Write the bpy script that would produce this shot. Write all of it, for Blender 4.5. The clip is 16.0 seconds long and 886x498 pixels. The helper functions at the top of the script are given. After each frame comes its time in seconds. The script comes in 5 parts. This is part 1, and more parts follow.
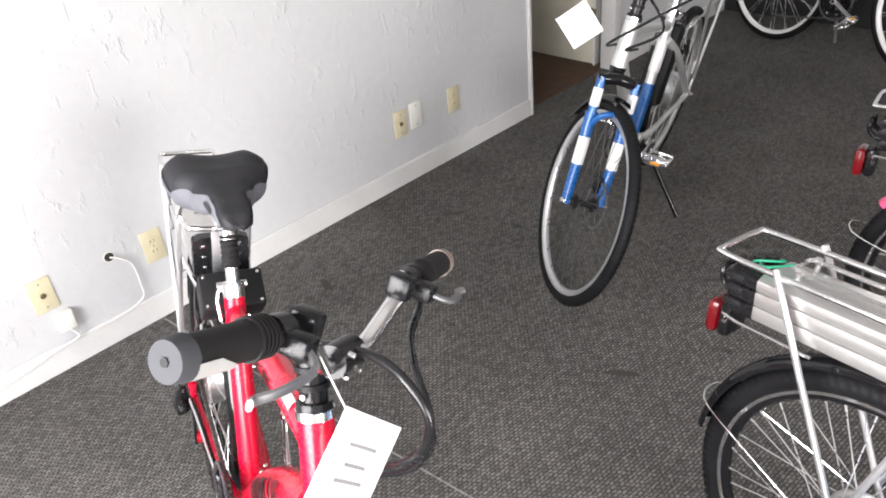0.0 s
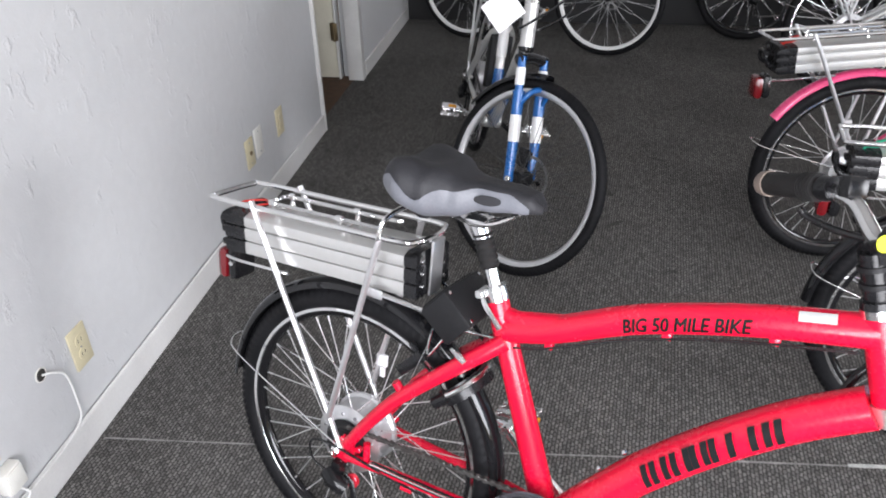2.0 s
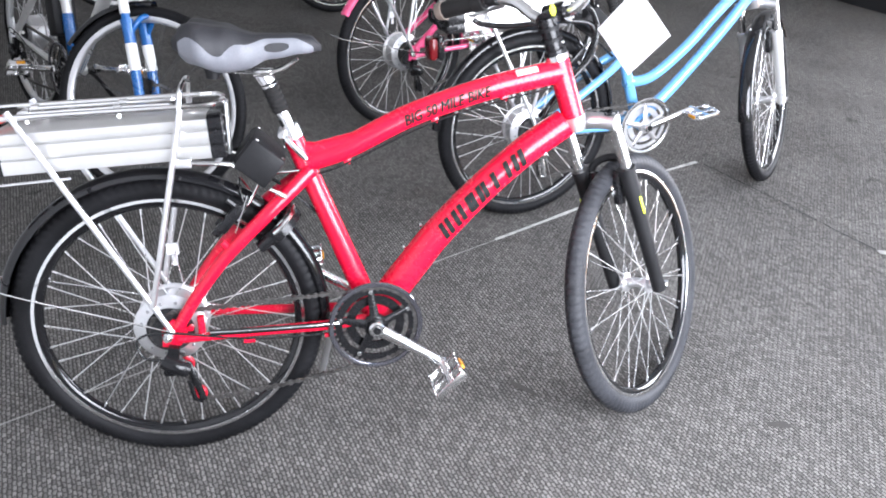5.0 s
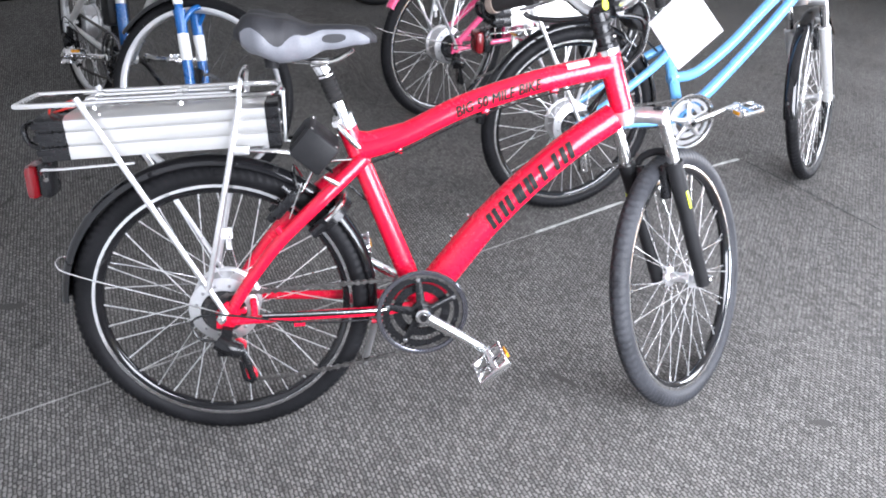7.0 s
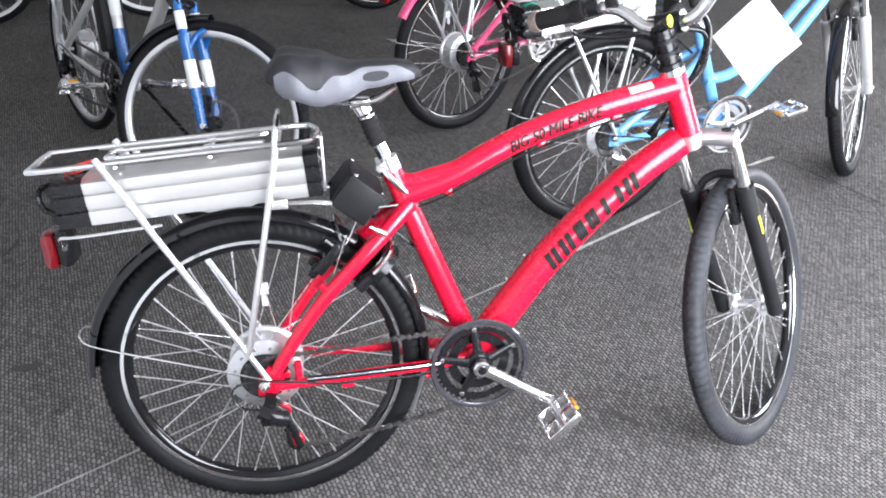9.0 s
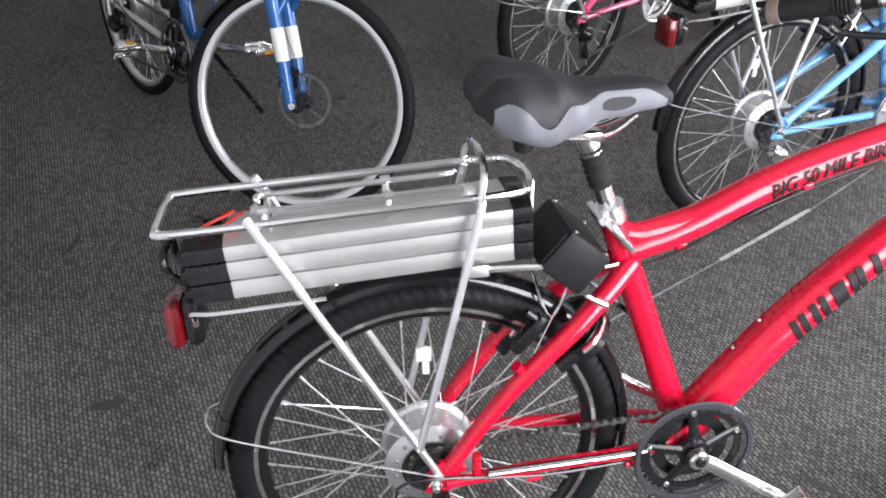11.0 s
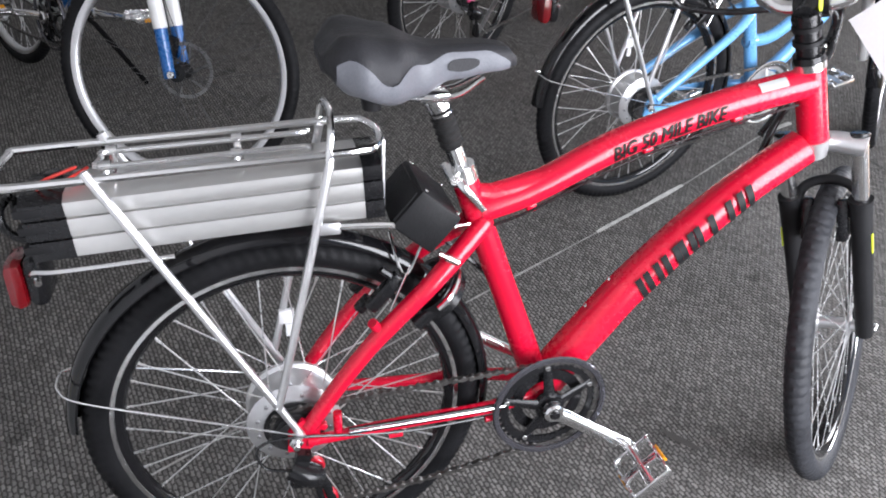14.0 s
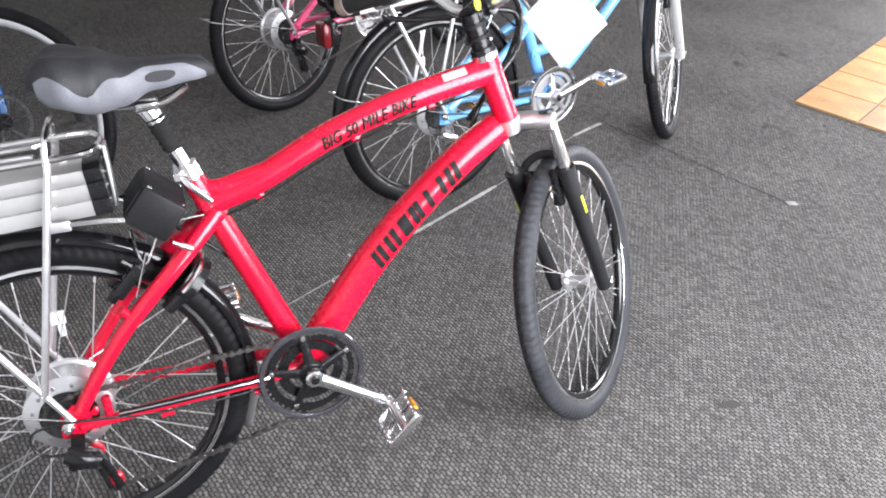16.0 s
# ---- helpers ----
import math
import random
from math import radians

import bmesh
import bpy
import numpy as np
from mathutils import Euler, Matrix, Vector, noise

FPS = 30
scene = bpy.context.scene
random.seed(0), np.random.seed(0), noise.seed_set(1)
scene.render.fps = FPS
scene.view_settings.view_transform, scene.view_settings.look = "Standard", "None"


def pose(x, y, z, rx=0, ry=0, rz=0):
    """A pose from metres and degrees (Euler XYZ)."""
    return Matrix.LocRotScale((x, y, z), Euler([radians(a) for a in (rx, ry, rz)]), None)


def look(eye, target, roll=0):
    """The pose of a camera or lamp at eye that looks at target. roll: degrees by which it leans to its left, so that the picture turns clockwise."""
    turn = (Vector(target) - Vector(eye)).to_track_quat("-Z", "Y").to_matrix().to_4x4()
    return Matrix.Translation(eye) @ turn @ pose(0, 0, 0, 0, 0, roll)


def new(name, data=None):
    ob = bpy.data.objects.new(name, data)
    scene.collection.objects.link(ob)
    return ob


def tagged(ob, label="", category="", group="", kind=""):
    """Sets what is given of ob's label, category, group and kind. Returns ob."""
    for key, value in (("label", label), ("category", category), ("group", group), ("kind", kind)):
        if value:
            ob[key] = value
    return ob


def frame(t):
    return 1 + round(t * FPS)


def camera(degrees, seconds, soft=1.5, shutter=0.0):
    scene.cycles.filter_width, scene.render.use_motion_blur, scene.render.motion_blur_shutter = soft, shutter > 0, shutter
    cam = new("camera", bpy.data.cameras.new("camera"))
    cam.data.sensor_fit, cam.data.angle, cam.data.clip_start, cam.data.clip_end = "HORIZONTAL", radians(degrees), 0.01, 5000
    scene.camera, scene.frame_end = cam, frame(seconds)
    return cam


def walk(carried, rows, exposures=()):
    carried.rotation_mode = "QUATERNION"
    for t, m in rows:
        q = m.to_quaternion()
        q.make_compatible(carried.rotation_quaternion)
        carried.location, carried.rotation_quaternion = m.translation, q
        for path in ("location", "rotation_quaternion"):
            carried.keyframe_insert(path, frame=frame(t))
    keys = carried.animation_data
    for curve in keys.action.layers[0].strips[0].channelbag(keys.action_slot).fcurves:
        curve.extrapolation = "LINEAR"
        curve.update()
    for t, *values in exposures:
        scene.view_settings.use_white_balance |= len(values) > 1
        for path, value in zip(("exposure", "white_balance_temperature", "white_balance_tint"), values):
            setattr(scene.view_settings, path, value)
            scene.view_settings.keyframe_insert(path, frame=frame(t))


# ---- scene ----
cam = camera(61.2, 16.0, soft=1.9)
PATH = [
    (0, (-0.468, -1.497, 1.555), (0.676, -0.266, 0.471), -6.0),
    (0.5, (-0.643, -1.211, 1.544), (0.688, -0.182, 0.464), -5.2),
    (1, (-0.724, -0.896, 1.533), (0.704, 0.013, 0.469), -4.8),
    (1.5, (-0.884, -0.639, 1.508), (0.642, 0.116, 0.457), -5.6),
    (2, (-1.012, -0.413, 1.484), (0.657, -0.114, 0.424), -1.6),
    (2.5, (-0.986, -0.158, 1.419), (0.699, -0.135, 0.343), 0.3),
    (3, (-1.029, -0.023, 1.42), (0.632, -0.28, 0.335), -0.4),
    (3.5, (-1.163, 0.103, 1.422), (0.371, -0.513, 0.296), 1.4),
    (4, (-1.225, 0.115, 1.382), (0.218, -0.718, 0.275), 6.0),
    (4.2, (-1.253, 0.146, 1.378), (0.169, -0.753, 0.296), 3.7),
    (6.3, (-1.324, 0.219, 1.362), (0.057, -0.732, 0.272), 4.1),
    (6.5, (-1.322, 0.225, 1.366), (0.082, -0.686, 0.271), 3.6),
    (7, (-1.312, 0.247, 1.376), (0.122, -0.611, 0.278), 3.3),
    (7.5, (-1.309, 0.252, 1.383), (0.14, -0.588, 0.29), 3.3),
    (8, (-1.303, 0.259, 1.385), (0.159, -0.572, 0.302), 2.8),
    (8.5, (-1.263, 0.276, 1.394), (0.201, -0.554, 0.313), -0.9),
    (9, (-1.093, 0.262, 1.393), (0.323, -0.598, 0.273), 0.5),
    (9.5, (-0.907, 0.228, 1.379), (0.505, -0.575, 0.213), 3.1),
    (10, (-0.792, 0.242, 1.372), (0.619, -0.487, 0.156), 1.8),
    (10.2, (-0.74, 0.262, 1.376), (0.662, -0.449, 0.14), 0.4),
    (12.3, (-0.492, 0.413, 1.351), (0.725, -0.489, 0.045), 5.0),
    (12.5, (-0.495, 0.402, 1.354), (0.712, -0.501, 0.04), 4.6),
    (13, (-0.491, 0.403, 1.339), (0.691, -0.533, 0.025), 5.5),
    (13.5, (-0.537, 0.364, 1.353), (0.625, -0.587, 0.032), 5.3),
    (14, (-0.666, 0.289, 1.356), (0.531, -0.671, 0.073), 6.1),
    (14.5, (-0.783, 0.227, 1.334), (0.466, -0.664, 0.051), 7.1),
    (15, (-0.87, 0.216, 1.37), (0.423, -0.616, 0.091), 4.0),
    (15.5, (-0.936, 0.229, 1.386), (0.264, -0.781, 0.145), 3.9),
    (16, (-1.055, 0.145, 1.404), (0.099, -0.983, 0.222), 3.4),
]
EXPOSURE = [(0.0, 0.25, 6750, 10), (0.5, 0.25, 6700, 10), (1.5, -0.08, 6500, 10), (2.2, -0.25, 6350, 10), (3.0, -0.02, 6300, 10), (4.0, 0.2, 6150, 10), (7.0, 0.28, 6050, 10), (9.0, 0.22, 6150, 10), (10.2, 0.1, 6350, 10), (12.3, -0.32, 6350, 10), (13.5, -0.35, 6250, 10), (14.5, -0.15, 6300, 10), (15.0, -0.02, 6350, 10), (16.0, 0.02, 6350, 10)]
walk(cam, [(t, look(eye, target, roll)) for t, eye, target, roll in PATH], EXPOSURE)

# ---- world, daylight and exposure ----
world = bpy.data.worlds.new("daylight")
scene.world = world
world.use_nodes = True
wn, wl = world.node_tree.nodes, world.node_tree.links
sky = wn.new("ShaderNodeTexSky")
sky.sky_type, sky.sun_disc = "NISHITA", False
sky.sun_elevation, sky.sun_rotation = radians(48), radians(250)
wn["Background"].inputs["Strength"].default_value = 0.12
wl.new(sky.outputs["Color"], wn["Background"].inputs["Color"])
sun = new("sun", bpy.data.lights.new("sun", "SUN"))
sun.data.energy, sun.data.angle, sun.data.color = 2.0, radians(0.6), (1.0, 0.96, 0.9)
sun.matrix_basis = look((4, -9, 11), (-1.5, 0, 0))


def area(name, m, w, h, power, color=(1, 1, 1)):
    ob = new(name, bpy.data.lights.new(name, "AREA"))
    ob.data.shape, ob.data.size, ob.data.size_y, ob.data.energy, ob.data.color = "RECTANGLE", w, h, power, color
    ob.matrix_basis = m
    return ob


# sky light that enters by the shop window and by the glazed entrance
WIN = dict(y0=-4.4, y1=0.25, z0=0.15, z1=2.4)
area("window_daylight", look((-2.05, -1.15, 1.4), (0.95, -2.0, 1.05)), 2.2, 1.6, 200, (0.99, 0.98, 1.02))
area("entrance_daylight", look((-0.85, -5.45, 1.2), (-0.7, -2.5, 0.0)), 1.9, 1.9, 230, (0.99, 0.98, 1.02))


# ---- materials ----
def material(name, color, rough=0.5, metal=0.0, coat=0.0, spec=0.5, vary=0.06, scale=9.0, bump=0.0, bump_scale=300.0, rough_vary=0.1, object_vary=0.0):
    """A surface with variation at two scales in colour and gloss, and a fine relief."""
    m = bpy.data.materials.new(name)
    m.use_nodes = True
    n, l = m.node_tree.nodes, m.node_tree.links
    b = n["Principled BSDF"]
    b.inputs["Metallic"].default_value = metal
    b.inputs["Coat Weight"].default_value = coat
    b.inputs["Coat Roughness"].default_value = 0.08
    b.inputs["Specular IOR Level"].default_value = spec
    tc = n.new("ShaderNodeTexCoord")
    big, fine = n.new("ShaderNodeTexNoise"), n.new("ShaderNodeTexNoise")
    big.inputs["Scale"].default_value, fine.inputs["Scale"].default_value = scale, scale * 14
    big.inputs["Detail"].default_value = 4
    l.new(tc.outputs["Object"], big.inputs["Vector"])
    l.new(tc.outputs["Object"], fine.inputs["Vector"])
    mix = n.new("ShaderNodeMix")
    mix.data_type = "FLOAT"
    mix.inputs[0].default_value = 0.4
    l.new(big.outputs["Fac"], mix.inputs[2])
    l.new(fine.outputs["Fac"], mix.inputs[3])
    ramp = n.new("ShaderNodeValToRGB")
    ramp.color_ramp.elements[0].position, ramp.color_ramp.elements[1].position = 0.3, 0.7
    ramp.color_ramp.elements[0].color = (*[max(0, c * (1 - vary * 2)) for c in color], 1)
    ramp.color_ramp.elements[1].color = (*[min(1, c * (1 + vary * 2)) for c in color], 1)
    l.new(mix.outputs[0], ramp.inputs["Fac"])
    out = ramp.outputs["Color"]
    if object_vary:
        info, hsv, mr = n.new("ShaderNodeObjectInfo"), n.new("ShaderNodeHueSaturation"), n.new("ShaderNodeMapRange")
        mr.inputs["To Min"].default_value, mr.inputs["To Max"].default_value = 1 - object_vary, 1 + object_vary
        l.new(info.outputs["Random"], mr.inputs["Value"])
        l.new(mr.outputs["Result"], hsv.inputs["Value"])
        l.new(out, hsv.inputs["Color"])
        out = hsv.outputs["Color"]
    l.new(out, b.inputs["Base Color"])
    rr = n.new("ShaderNodeMapRange")
    rr.inputs["From Min"].default_value, rr.inputs["From Max"].default_value = 0.3, 0.7
    rr.inputs["To Min"].default_value, rr.inputs["To Max"].default_value = max(0.02, rough - rough_vary), min(1, rough + rough_vary)
    l.new(mix.outputs[0], rr.inputs["Value"])
    l.new(rr.outputs["Result"], b.inputs["Roughness"])
    if bump:
        bn, bp = n.new("ShaderNodeTexNoise"), n.new("ShaderNodeBump")
        bn.inputs["Scale"].default_value = bump_scale
        bp.inputs["Strength"].default_value, bp.inputs["Distance"].default_value = bump, 0.002
        l.new(tc.outputs["Object"], bn.inputs["Vector"])
        l.new(bn.outputs["Fac"], bp.inputs["Height"])
        l.new(bp.outputs["Normal"], b.inputs["Normal"])
    return m


RED = material("red_paint", (0.58, 0.0035, 0.030), 0.26, 0.0, 0.35, 0.4, vary=0.03, rough_vary=0.06)
SKYBLUE = material("light_blue_paint", (0.16, 0.41, 0.74), 0.3, 0.1, 0.8, vary=0.03)
PINK = material("pink_paint", (0.80, 0.075, 0.22), 0.3, 0.0, 0.8, vary=0.03)
BLUE = material("blue_paint", (0.004, 0.10, 0.34), 0.3, 0.1, 0.5, vary=0.04)
WHITEP = material("white_bicycle_paint", (0.78, 0.78, 0.77), 0.35, 0.0, 0.5, vary=0.03)
SILVERP = material("silver_paint", (0.62, 0.62, 0.61), 0.35, 0.5, 0.4, vary=0.04)
BLACKP = material("black_paint", (0.007, 0.007, 0.008), 0.08, 0.0, 0.0, rough_vary=0.03)
MAROON = material("maroon_paint", (0.16, 0.012, 0.03), 0.3, 0.0, 0.6)
CHROME = material("polished_alloy", (0.80, 0.80, 0.80), 0.2, 1.0, vary=0.03, rough_vary=0.08)
ALLOY = material("brushed_alloy", (0.72, 0.72, 0.73), 0.36, 0.9, vary=0.05, bump=0.05)
BATALU = material("anodised_aluminium", (0.70, 0.695, 0.68), 0.34, 0.9, vary=0.02, scale=5, rough_vary=0.04)
DARKSPOKE = material("black_spoke", (0.07, 0.07, 0.07), 0.4, 0.6, vary=0.1)
ROTOR = material("rotor_steel", (0.20, 0.20, 0.20), 0.4, 0.8, vary=0.2, scale=40)
SPROCKET = material("dark_sprocket_steel", (0.045, 0.045, 0.047), 0.4, 0.5, vary=0.2)
SPOKE = material("stainless_spoke", (0.80, 0.80, 0.80), 0.28, 0.85, vary=0.03)
STEEL = material("dull_steel", (0.35, 0.35, 0.36), 0.4, 0.9, vary=0.1)
GUARD = material("smoked_guard", (0.13, 0.128, 0.145), 0.12, 0.75, vary=0.08)
RUBBER = material("tyre_rubber", (0.009, 0.009, 0.010), 0.5, 0, spec=0.12, vary=0.2, scale=14, bump=0.25, bump_scale=500)
GREYTYRE = material("dusty_tyre_rubber", (0.032, 0.033, 0.037), 0.5, 0, spec=0.2, vary=0.2, scale=14, bump=0.3, bump_scale=500)
PLASTIC = material("black_plastic", (0.009, 0.009, 0.010), 0.25, 0, spec=0.35, vary=0.12)
MATTBLK = material("matt_black_plastic", (0.012, 0.012, 0.013), 0.5, 0, spec=0.2, vary=0.15, bump=0.2)
GRIP = material("grip_rubber", (0.014, 0.0135, 0.0135), 0.6, 0, spec=0.25, vary=0.2, bump=0.3, bump_scale=700)
BROWNPL = material("dusty_grip_end", (0.24, 0.19, 0.16), 0.5, 0, vary=0.15)
GREYPL = material("grey_plastic", (0.045, 0.047, 0.053), 0.75, 0, vary=0.08)
PALEPL = material("pale_grey_rubber", (0.42, 0.42, 0.41), 0.55, 0, vary=0.06)
TANPL = material("tan_grip_end", (0.36, 0.31, 0.26), 0.6, 0, vary=0.1)
SADDLE = material("saddle_vinyl", (0.022, 0.022, 0.025), 0.55, 0, spec=0.3, vary=0.12, scale=20, bump=0.35, bump_scale=260)
SADGREY = material("grey_saddle_vinyl", (0.135, 0.140, 0.158), 0.5, 0, vary=0.08, scale=20, bump=0.25, bump_scale=260)
REDLENS = material("red_lens", (0.13, 0.003, 0.006), 0.18, 0, 0.6, vary=0.1, scale=30)
REDPL = material("red_anodised", (0.55, 0.01, 0.03), 0.3, 0.3, 0.3)
YELLOW = material("yellow_reflector", (0.62, 0.26, 0.01), 0.25, 0, 0.5, vary=0.08, scale=40)
LIME = material("lime_sticker", (0.72, 0.85, 0.04), 0.4)
PAPER = material("white_paper", (0.83, 0.83, 0.84), 0.7, 0, vary=0.02, scale=15)
INK = material("grey_ink", (0.30, 0.30, 0.31), 0.7)
BLACKINK = material("black_decal", (0.008, 0.008, 0.009), 0.5, spec=0.2)
REDWIRE = material("red_wire", (0.6, 0.03, 0.02), 0.45)
GREENWIRE = material("green_wire", (0.02, 0.42, 0.24), 0.4)
CABLE = material("black_cable", (0.012, 0.012, 0.013), 0.25)
CHAIN = material("chain_steel", (0.12, 0.115, 0.11), 0.38, 0.8, vary=0.25, scale=60)
ALMOND = material("almond_plastic", (0.62, 0.56, 0.38), 0.4, 0, vary=0.05, scale=30)
IVORY = material("ivory_plastic", (0.74, 0.73, 0.68), 0.4, 0, vary=0.04, scale=30)
DARKSLOT = material("dark_slot", (0.03, 0.028, 0.025), 0.6)
WHITECABLE = material("white_cable", (0.72, 0.72, 0.70), 0.5)
DOORP = material("cream_door_paint", (0.66, 0.63, 0.52), 0.45, 0, vary=0.03, bump=0.1, bump_scale=60)
TRIMP = material("white_trim_paint", (0.64, 0.635, 0.62), 0.4, 0, vary=0.04, bump=0.12, bump_scale=40)
BRASS = material("aged_brass", (0.22, 0.17, 0.10), 0.45, 0.8, vary=0.15)
BLACKBASE = material("black_vinyl_base", (0.012, 0.012, 0.013), 0.45)
CEIL = material("ceiling_paint", (0.48, 0.48, 0.475), 0.8, 0, vary=0.02, bump=0.2, bump_scale=60)
PALETAPE = material("pale_seam_tape", (0.44, 0.44, 0.42), 0.7, 0, vary=0.25, scale=30)
TAPE = material("worn_seam_tape", (0.25, 0.245, 0.235), 0.7, 0, vary=0.3, scale=30)
SEAM = material("dark_carpet_seam", (0.02, 0.02, 0.02), 0.9)


def wall_material():
    m = material("plastered_wall_paint", (0.54, 0.545, 0.55), 0.6, 0, vary=0.03, scale=2.0)
    n, l = m.node_tree.nodes, m.node_tree.links
    tc = n.new("ShaderNodeTexCoord")
    mp = n.new("ShaderNodeMapping")
    mp.inputs["Rotation"].default_value = (0.0, radians(24), 0.0)
    mp.inputs["Scale"].default_value = (1.0, 1.0, 0.45)
    dabs, grain = n.new("ShaderNodeTexNoise"), n.new("ShaderNodeTexNoise")
    dabs.inputs["Scale"].default_value, dabs.inputs["Detail"].default_value, dabs.inputs["Roughness"].default_value = 26, 5, 0.6
    grain.inputs["Scale"].default_value = 160
    cut = n.new("ShaderNodeMapRange")
    cut.inputs["From Min"].default_value, cut.inputs["From Max"].default_value = 0.58, 0.72
    patch = n.new("ShaderNodeTexNoise")
    patch.inputs["Scale"].default_value = 3.2
    pcut = n.new("ShaderNodeMapRange")
    pcut.inputs["From Min"].default_value, pcut.inputs["From Max"].default_value = 0.42, 0.62
    mul, add = n.new("ShaderNodeMath"), n.new("ShaderNodeMath")
    mul.operation, add.operation = "MULTIPLY", "MULTIPLY_ADD"
    add.inputs[1].default_value = 0.12
    l.new(tc.outputs["Object"], mp.inputs["Vector"])
    l.new(mp.outputs["Vector"], dabs.inputs["Vector"])
    l.new(tc.outputs["Object"], grain.inputs["Vector"])
    l.new(tc.outputs["Object"], patch.inputs["Vector"])
    l.new(patch.outputs["Fac"], pcut.inputs["Value"])
    l.new(dabs.outputs["Fac"], cut.inputs["Value"])
    l.new(cut.outputs["Result"], mul.inputs[0])
    l.new(pcut.outputs["Result"], mul.inputs[1])
    l.new(grain.outputs["Fac"], add.inputs[0])
    l.new(mul.outputs["Value"], add.inputs[2])
    bp = n.new("ShaderNodeBump")
    bp.inputs["Strength"].default_value, bp.inputs["Distance"].default_value = 0.65, 0.005
    l.new(add.outputs["Value"], bp.inputs["Height"])
    l.new(bp.outputs["Normal"], n["Principled BSDF"].inputs["Normal"])
    return m


def carpet_material():
    """Dark grey loop-pile carpet: rows of loops, a speckle of yarns, stains."""
    m = bpy.data.materials.new("loop_pile_carpet")
    m.use_nodes = True
    n, l = m.node_tree.nodes, m.node_tree.links
    b = n["Principled BSDF"]
    b.inputs["Roughness"].default_value, b.inputs["Specular IOR Level"].default_value = 0.95, 0.15
    tc, mp = n.new("ShaderNodeTexCoord"), n.new("ShaderNodeMapping")
    mp.inputs["Rotation"].default_value = (0, 0, radians(5.5))
    l.new(tc.outputs["Object"], mp.inputs["Vector"])
    wob = n.new("ShaderNodeTexNoise")
    wob.inputs["Scale"].default_value = 105
    l.new(mp.outputs["Vector"], wob.inputs["Vector"])
    shift = n.new("ShaderNodeVectorMath")
    shift.operation = "MULTIPLY_ADD"
    shift.inputs[1].default_value = (0.012, 0.0095, 0)
    l.new(wob.outputs["Color"], shift.inputs[0])
    l.new(mp.outputs["Vector"], shift.inputs[2])
    br = n.new("ShaderNodeTexBrick")
    br.offset = 0.5
    br.inputs["Scale"].default_value = 1.0
    br.inputs["Brick Width"].default_value, br.inputs["Row Height"].default_value = 0.0160, 0.0097
    br.inputs["Mortar Size"].default_value, br.inputs["Mortar Smooth"].default_value = 0.0031, 1.0
    br.inputs["Color1"].default_value, br.inputs["Color2"].default_value = (0.106, 0.102, 0.097, 1), (0.208, 0.200, 0.190, 1)
    br.inputs["Mortar"].default_value = (0.040, 0.038, 0.036, 1)
    l.new(shift.outputs["Vector"], br.inputs["Vector"])
    mott = n.new("ShaderNodeTexNoise")
    mott.inputs["Scale"].default_value, mott.inputs["Detail"].default_value = 2.2, 5
    l.new(tc.outputs["Object"], mott.inputs["Vector"])
    wear = n.new("ShaderNodeMapRange")
    wear.inputs["From Min"].default_value, wear.inputs["From Max"].default_value = 0.3, 0.7
    wear.inputs["To Min"].default_value, wear.inputs["To Max"].default_value = 0.82, 1.12
    l.new(mott.outputs["Fac"], wear.inputs["Value"])
    spots = n.new("ShaderNodeTexNoise")
    spots.inputs["Scale"].default_value, spots.inputs["Detail"].default_value = 4.6, 2
    spmap = n.new("ShaderNodeMapping")
    spmap.inputs["Scale"].default_value = (1.6, 0.9, 1)
    spmap.inputs["Rotation"].default_value = (0, 0, radians(35))
    l.new(tc.outputs["Object"], spmap.inputs["Vector"])
    l.new(spmap.outputs["Vector"], spots.inputs["Vector"])
    spr = n.new("ShaderNodeMapRange")
    spr.inputs["From Min"].default_value, spr.inputs["From Max"].default_value = 0.24, 0.30
    spr.inputs["To Min"].default_value, spr.inputs["To Max"].default_value = 0.5, 1.0
    l.new(spots.outputs["Fac"], spr.inputs["Value"])
    mul = n.new("ShaderNodeMath")
    mul.operation = "MULTIPLY"
    l.new(wear.outputs["Result"], mul.inputs[0])
    l.new(spr.outputs["Result"], mul.inputs[1])
    hsv = n.new("ShaderNodeHueSaturation")
    l.new(br.outputs["Color"], hsv.inputs["Color"])
    l.new(mul.outputs["Value"], hsv.inputs["Value"])
    l.new(hsv.outputs["Color"], b.inputs["Base Color"])
    bp = n.new("ShaderNodeBump")
    bp.inputs["Strength"].default_value, bp.inputs["Distance"].default_value = 0.5, 0.004
    inv = n.new("ShaderNodeMath")
    inv.operation = "SUBTRACT"
    inv.inputs[0].default_value = 1.0
    l.new(br.outputs["Fac"], inv.inputs[1])
    l.new(inv.outputs["Value"], bp.inputs["Height"])
    l.new(bp.outputs["Normal"], b.inputs["Normal"])
    return m


WALL = wall_material()
CARPET = carpet_material()
BROWN = material("brown_carpet", (0.085, 0.048, 0.028), 0.95, 0, vary=0.2, scale=20, bump=0.6, bump_scale=250)
TILE = material("terracotta_tile", (0.40, 0.215, 0.085), 0.5, 0, vary=0.2, scale=7, bump=0.15, bump_scale=60, object_vary=0.22)
GROUT = material("tile_grout", (0.20, 0.16, 0.11), 0.9, 0, vary=0.1, bump=0.4)
STAINM = material("dark_carpet_stain", (0.048, 0.045, 0.042), 0.95, bump=0.4)


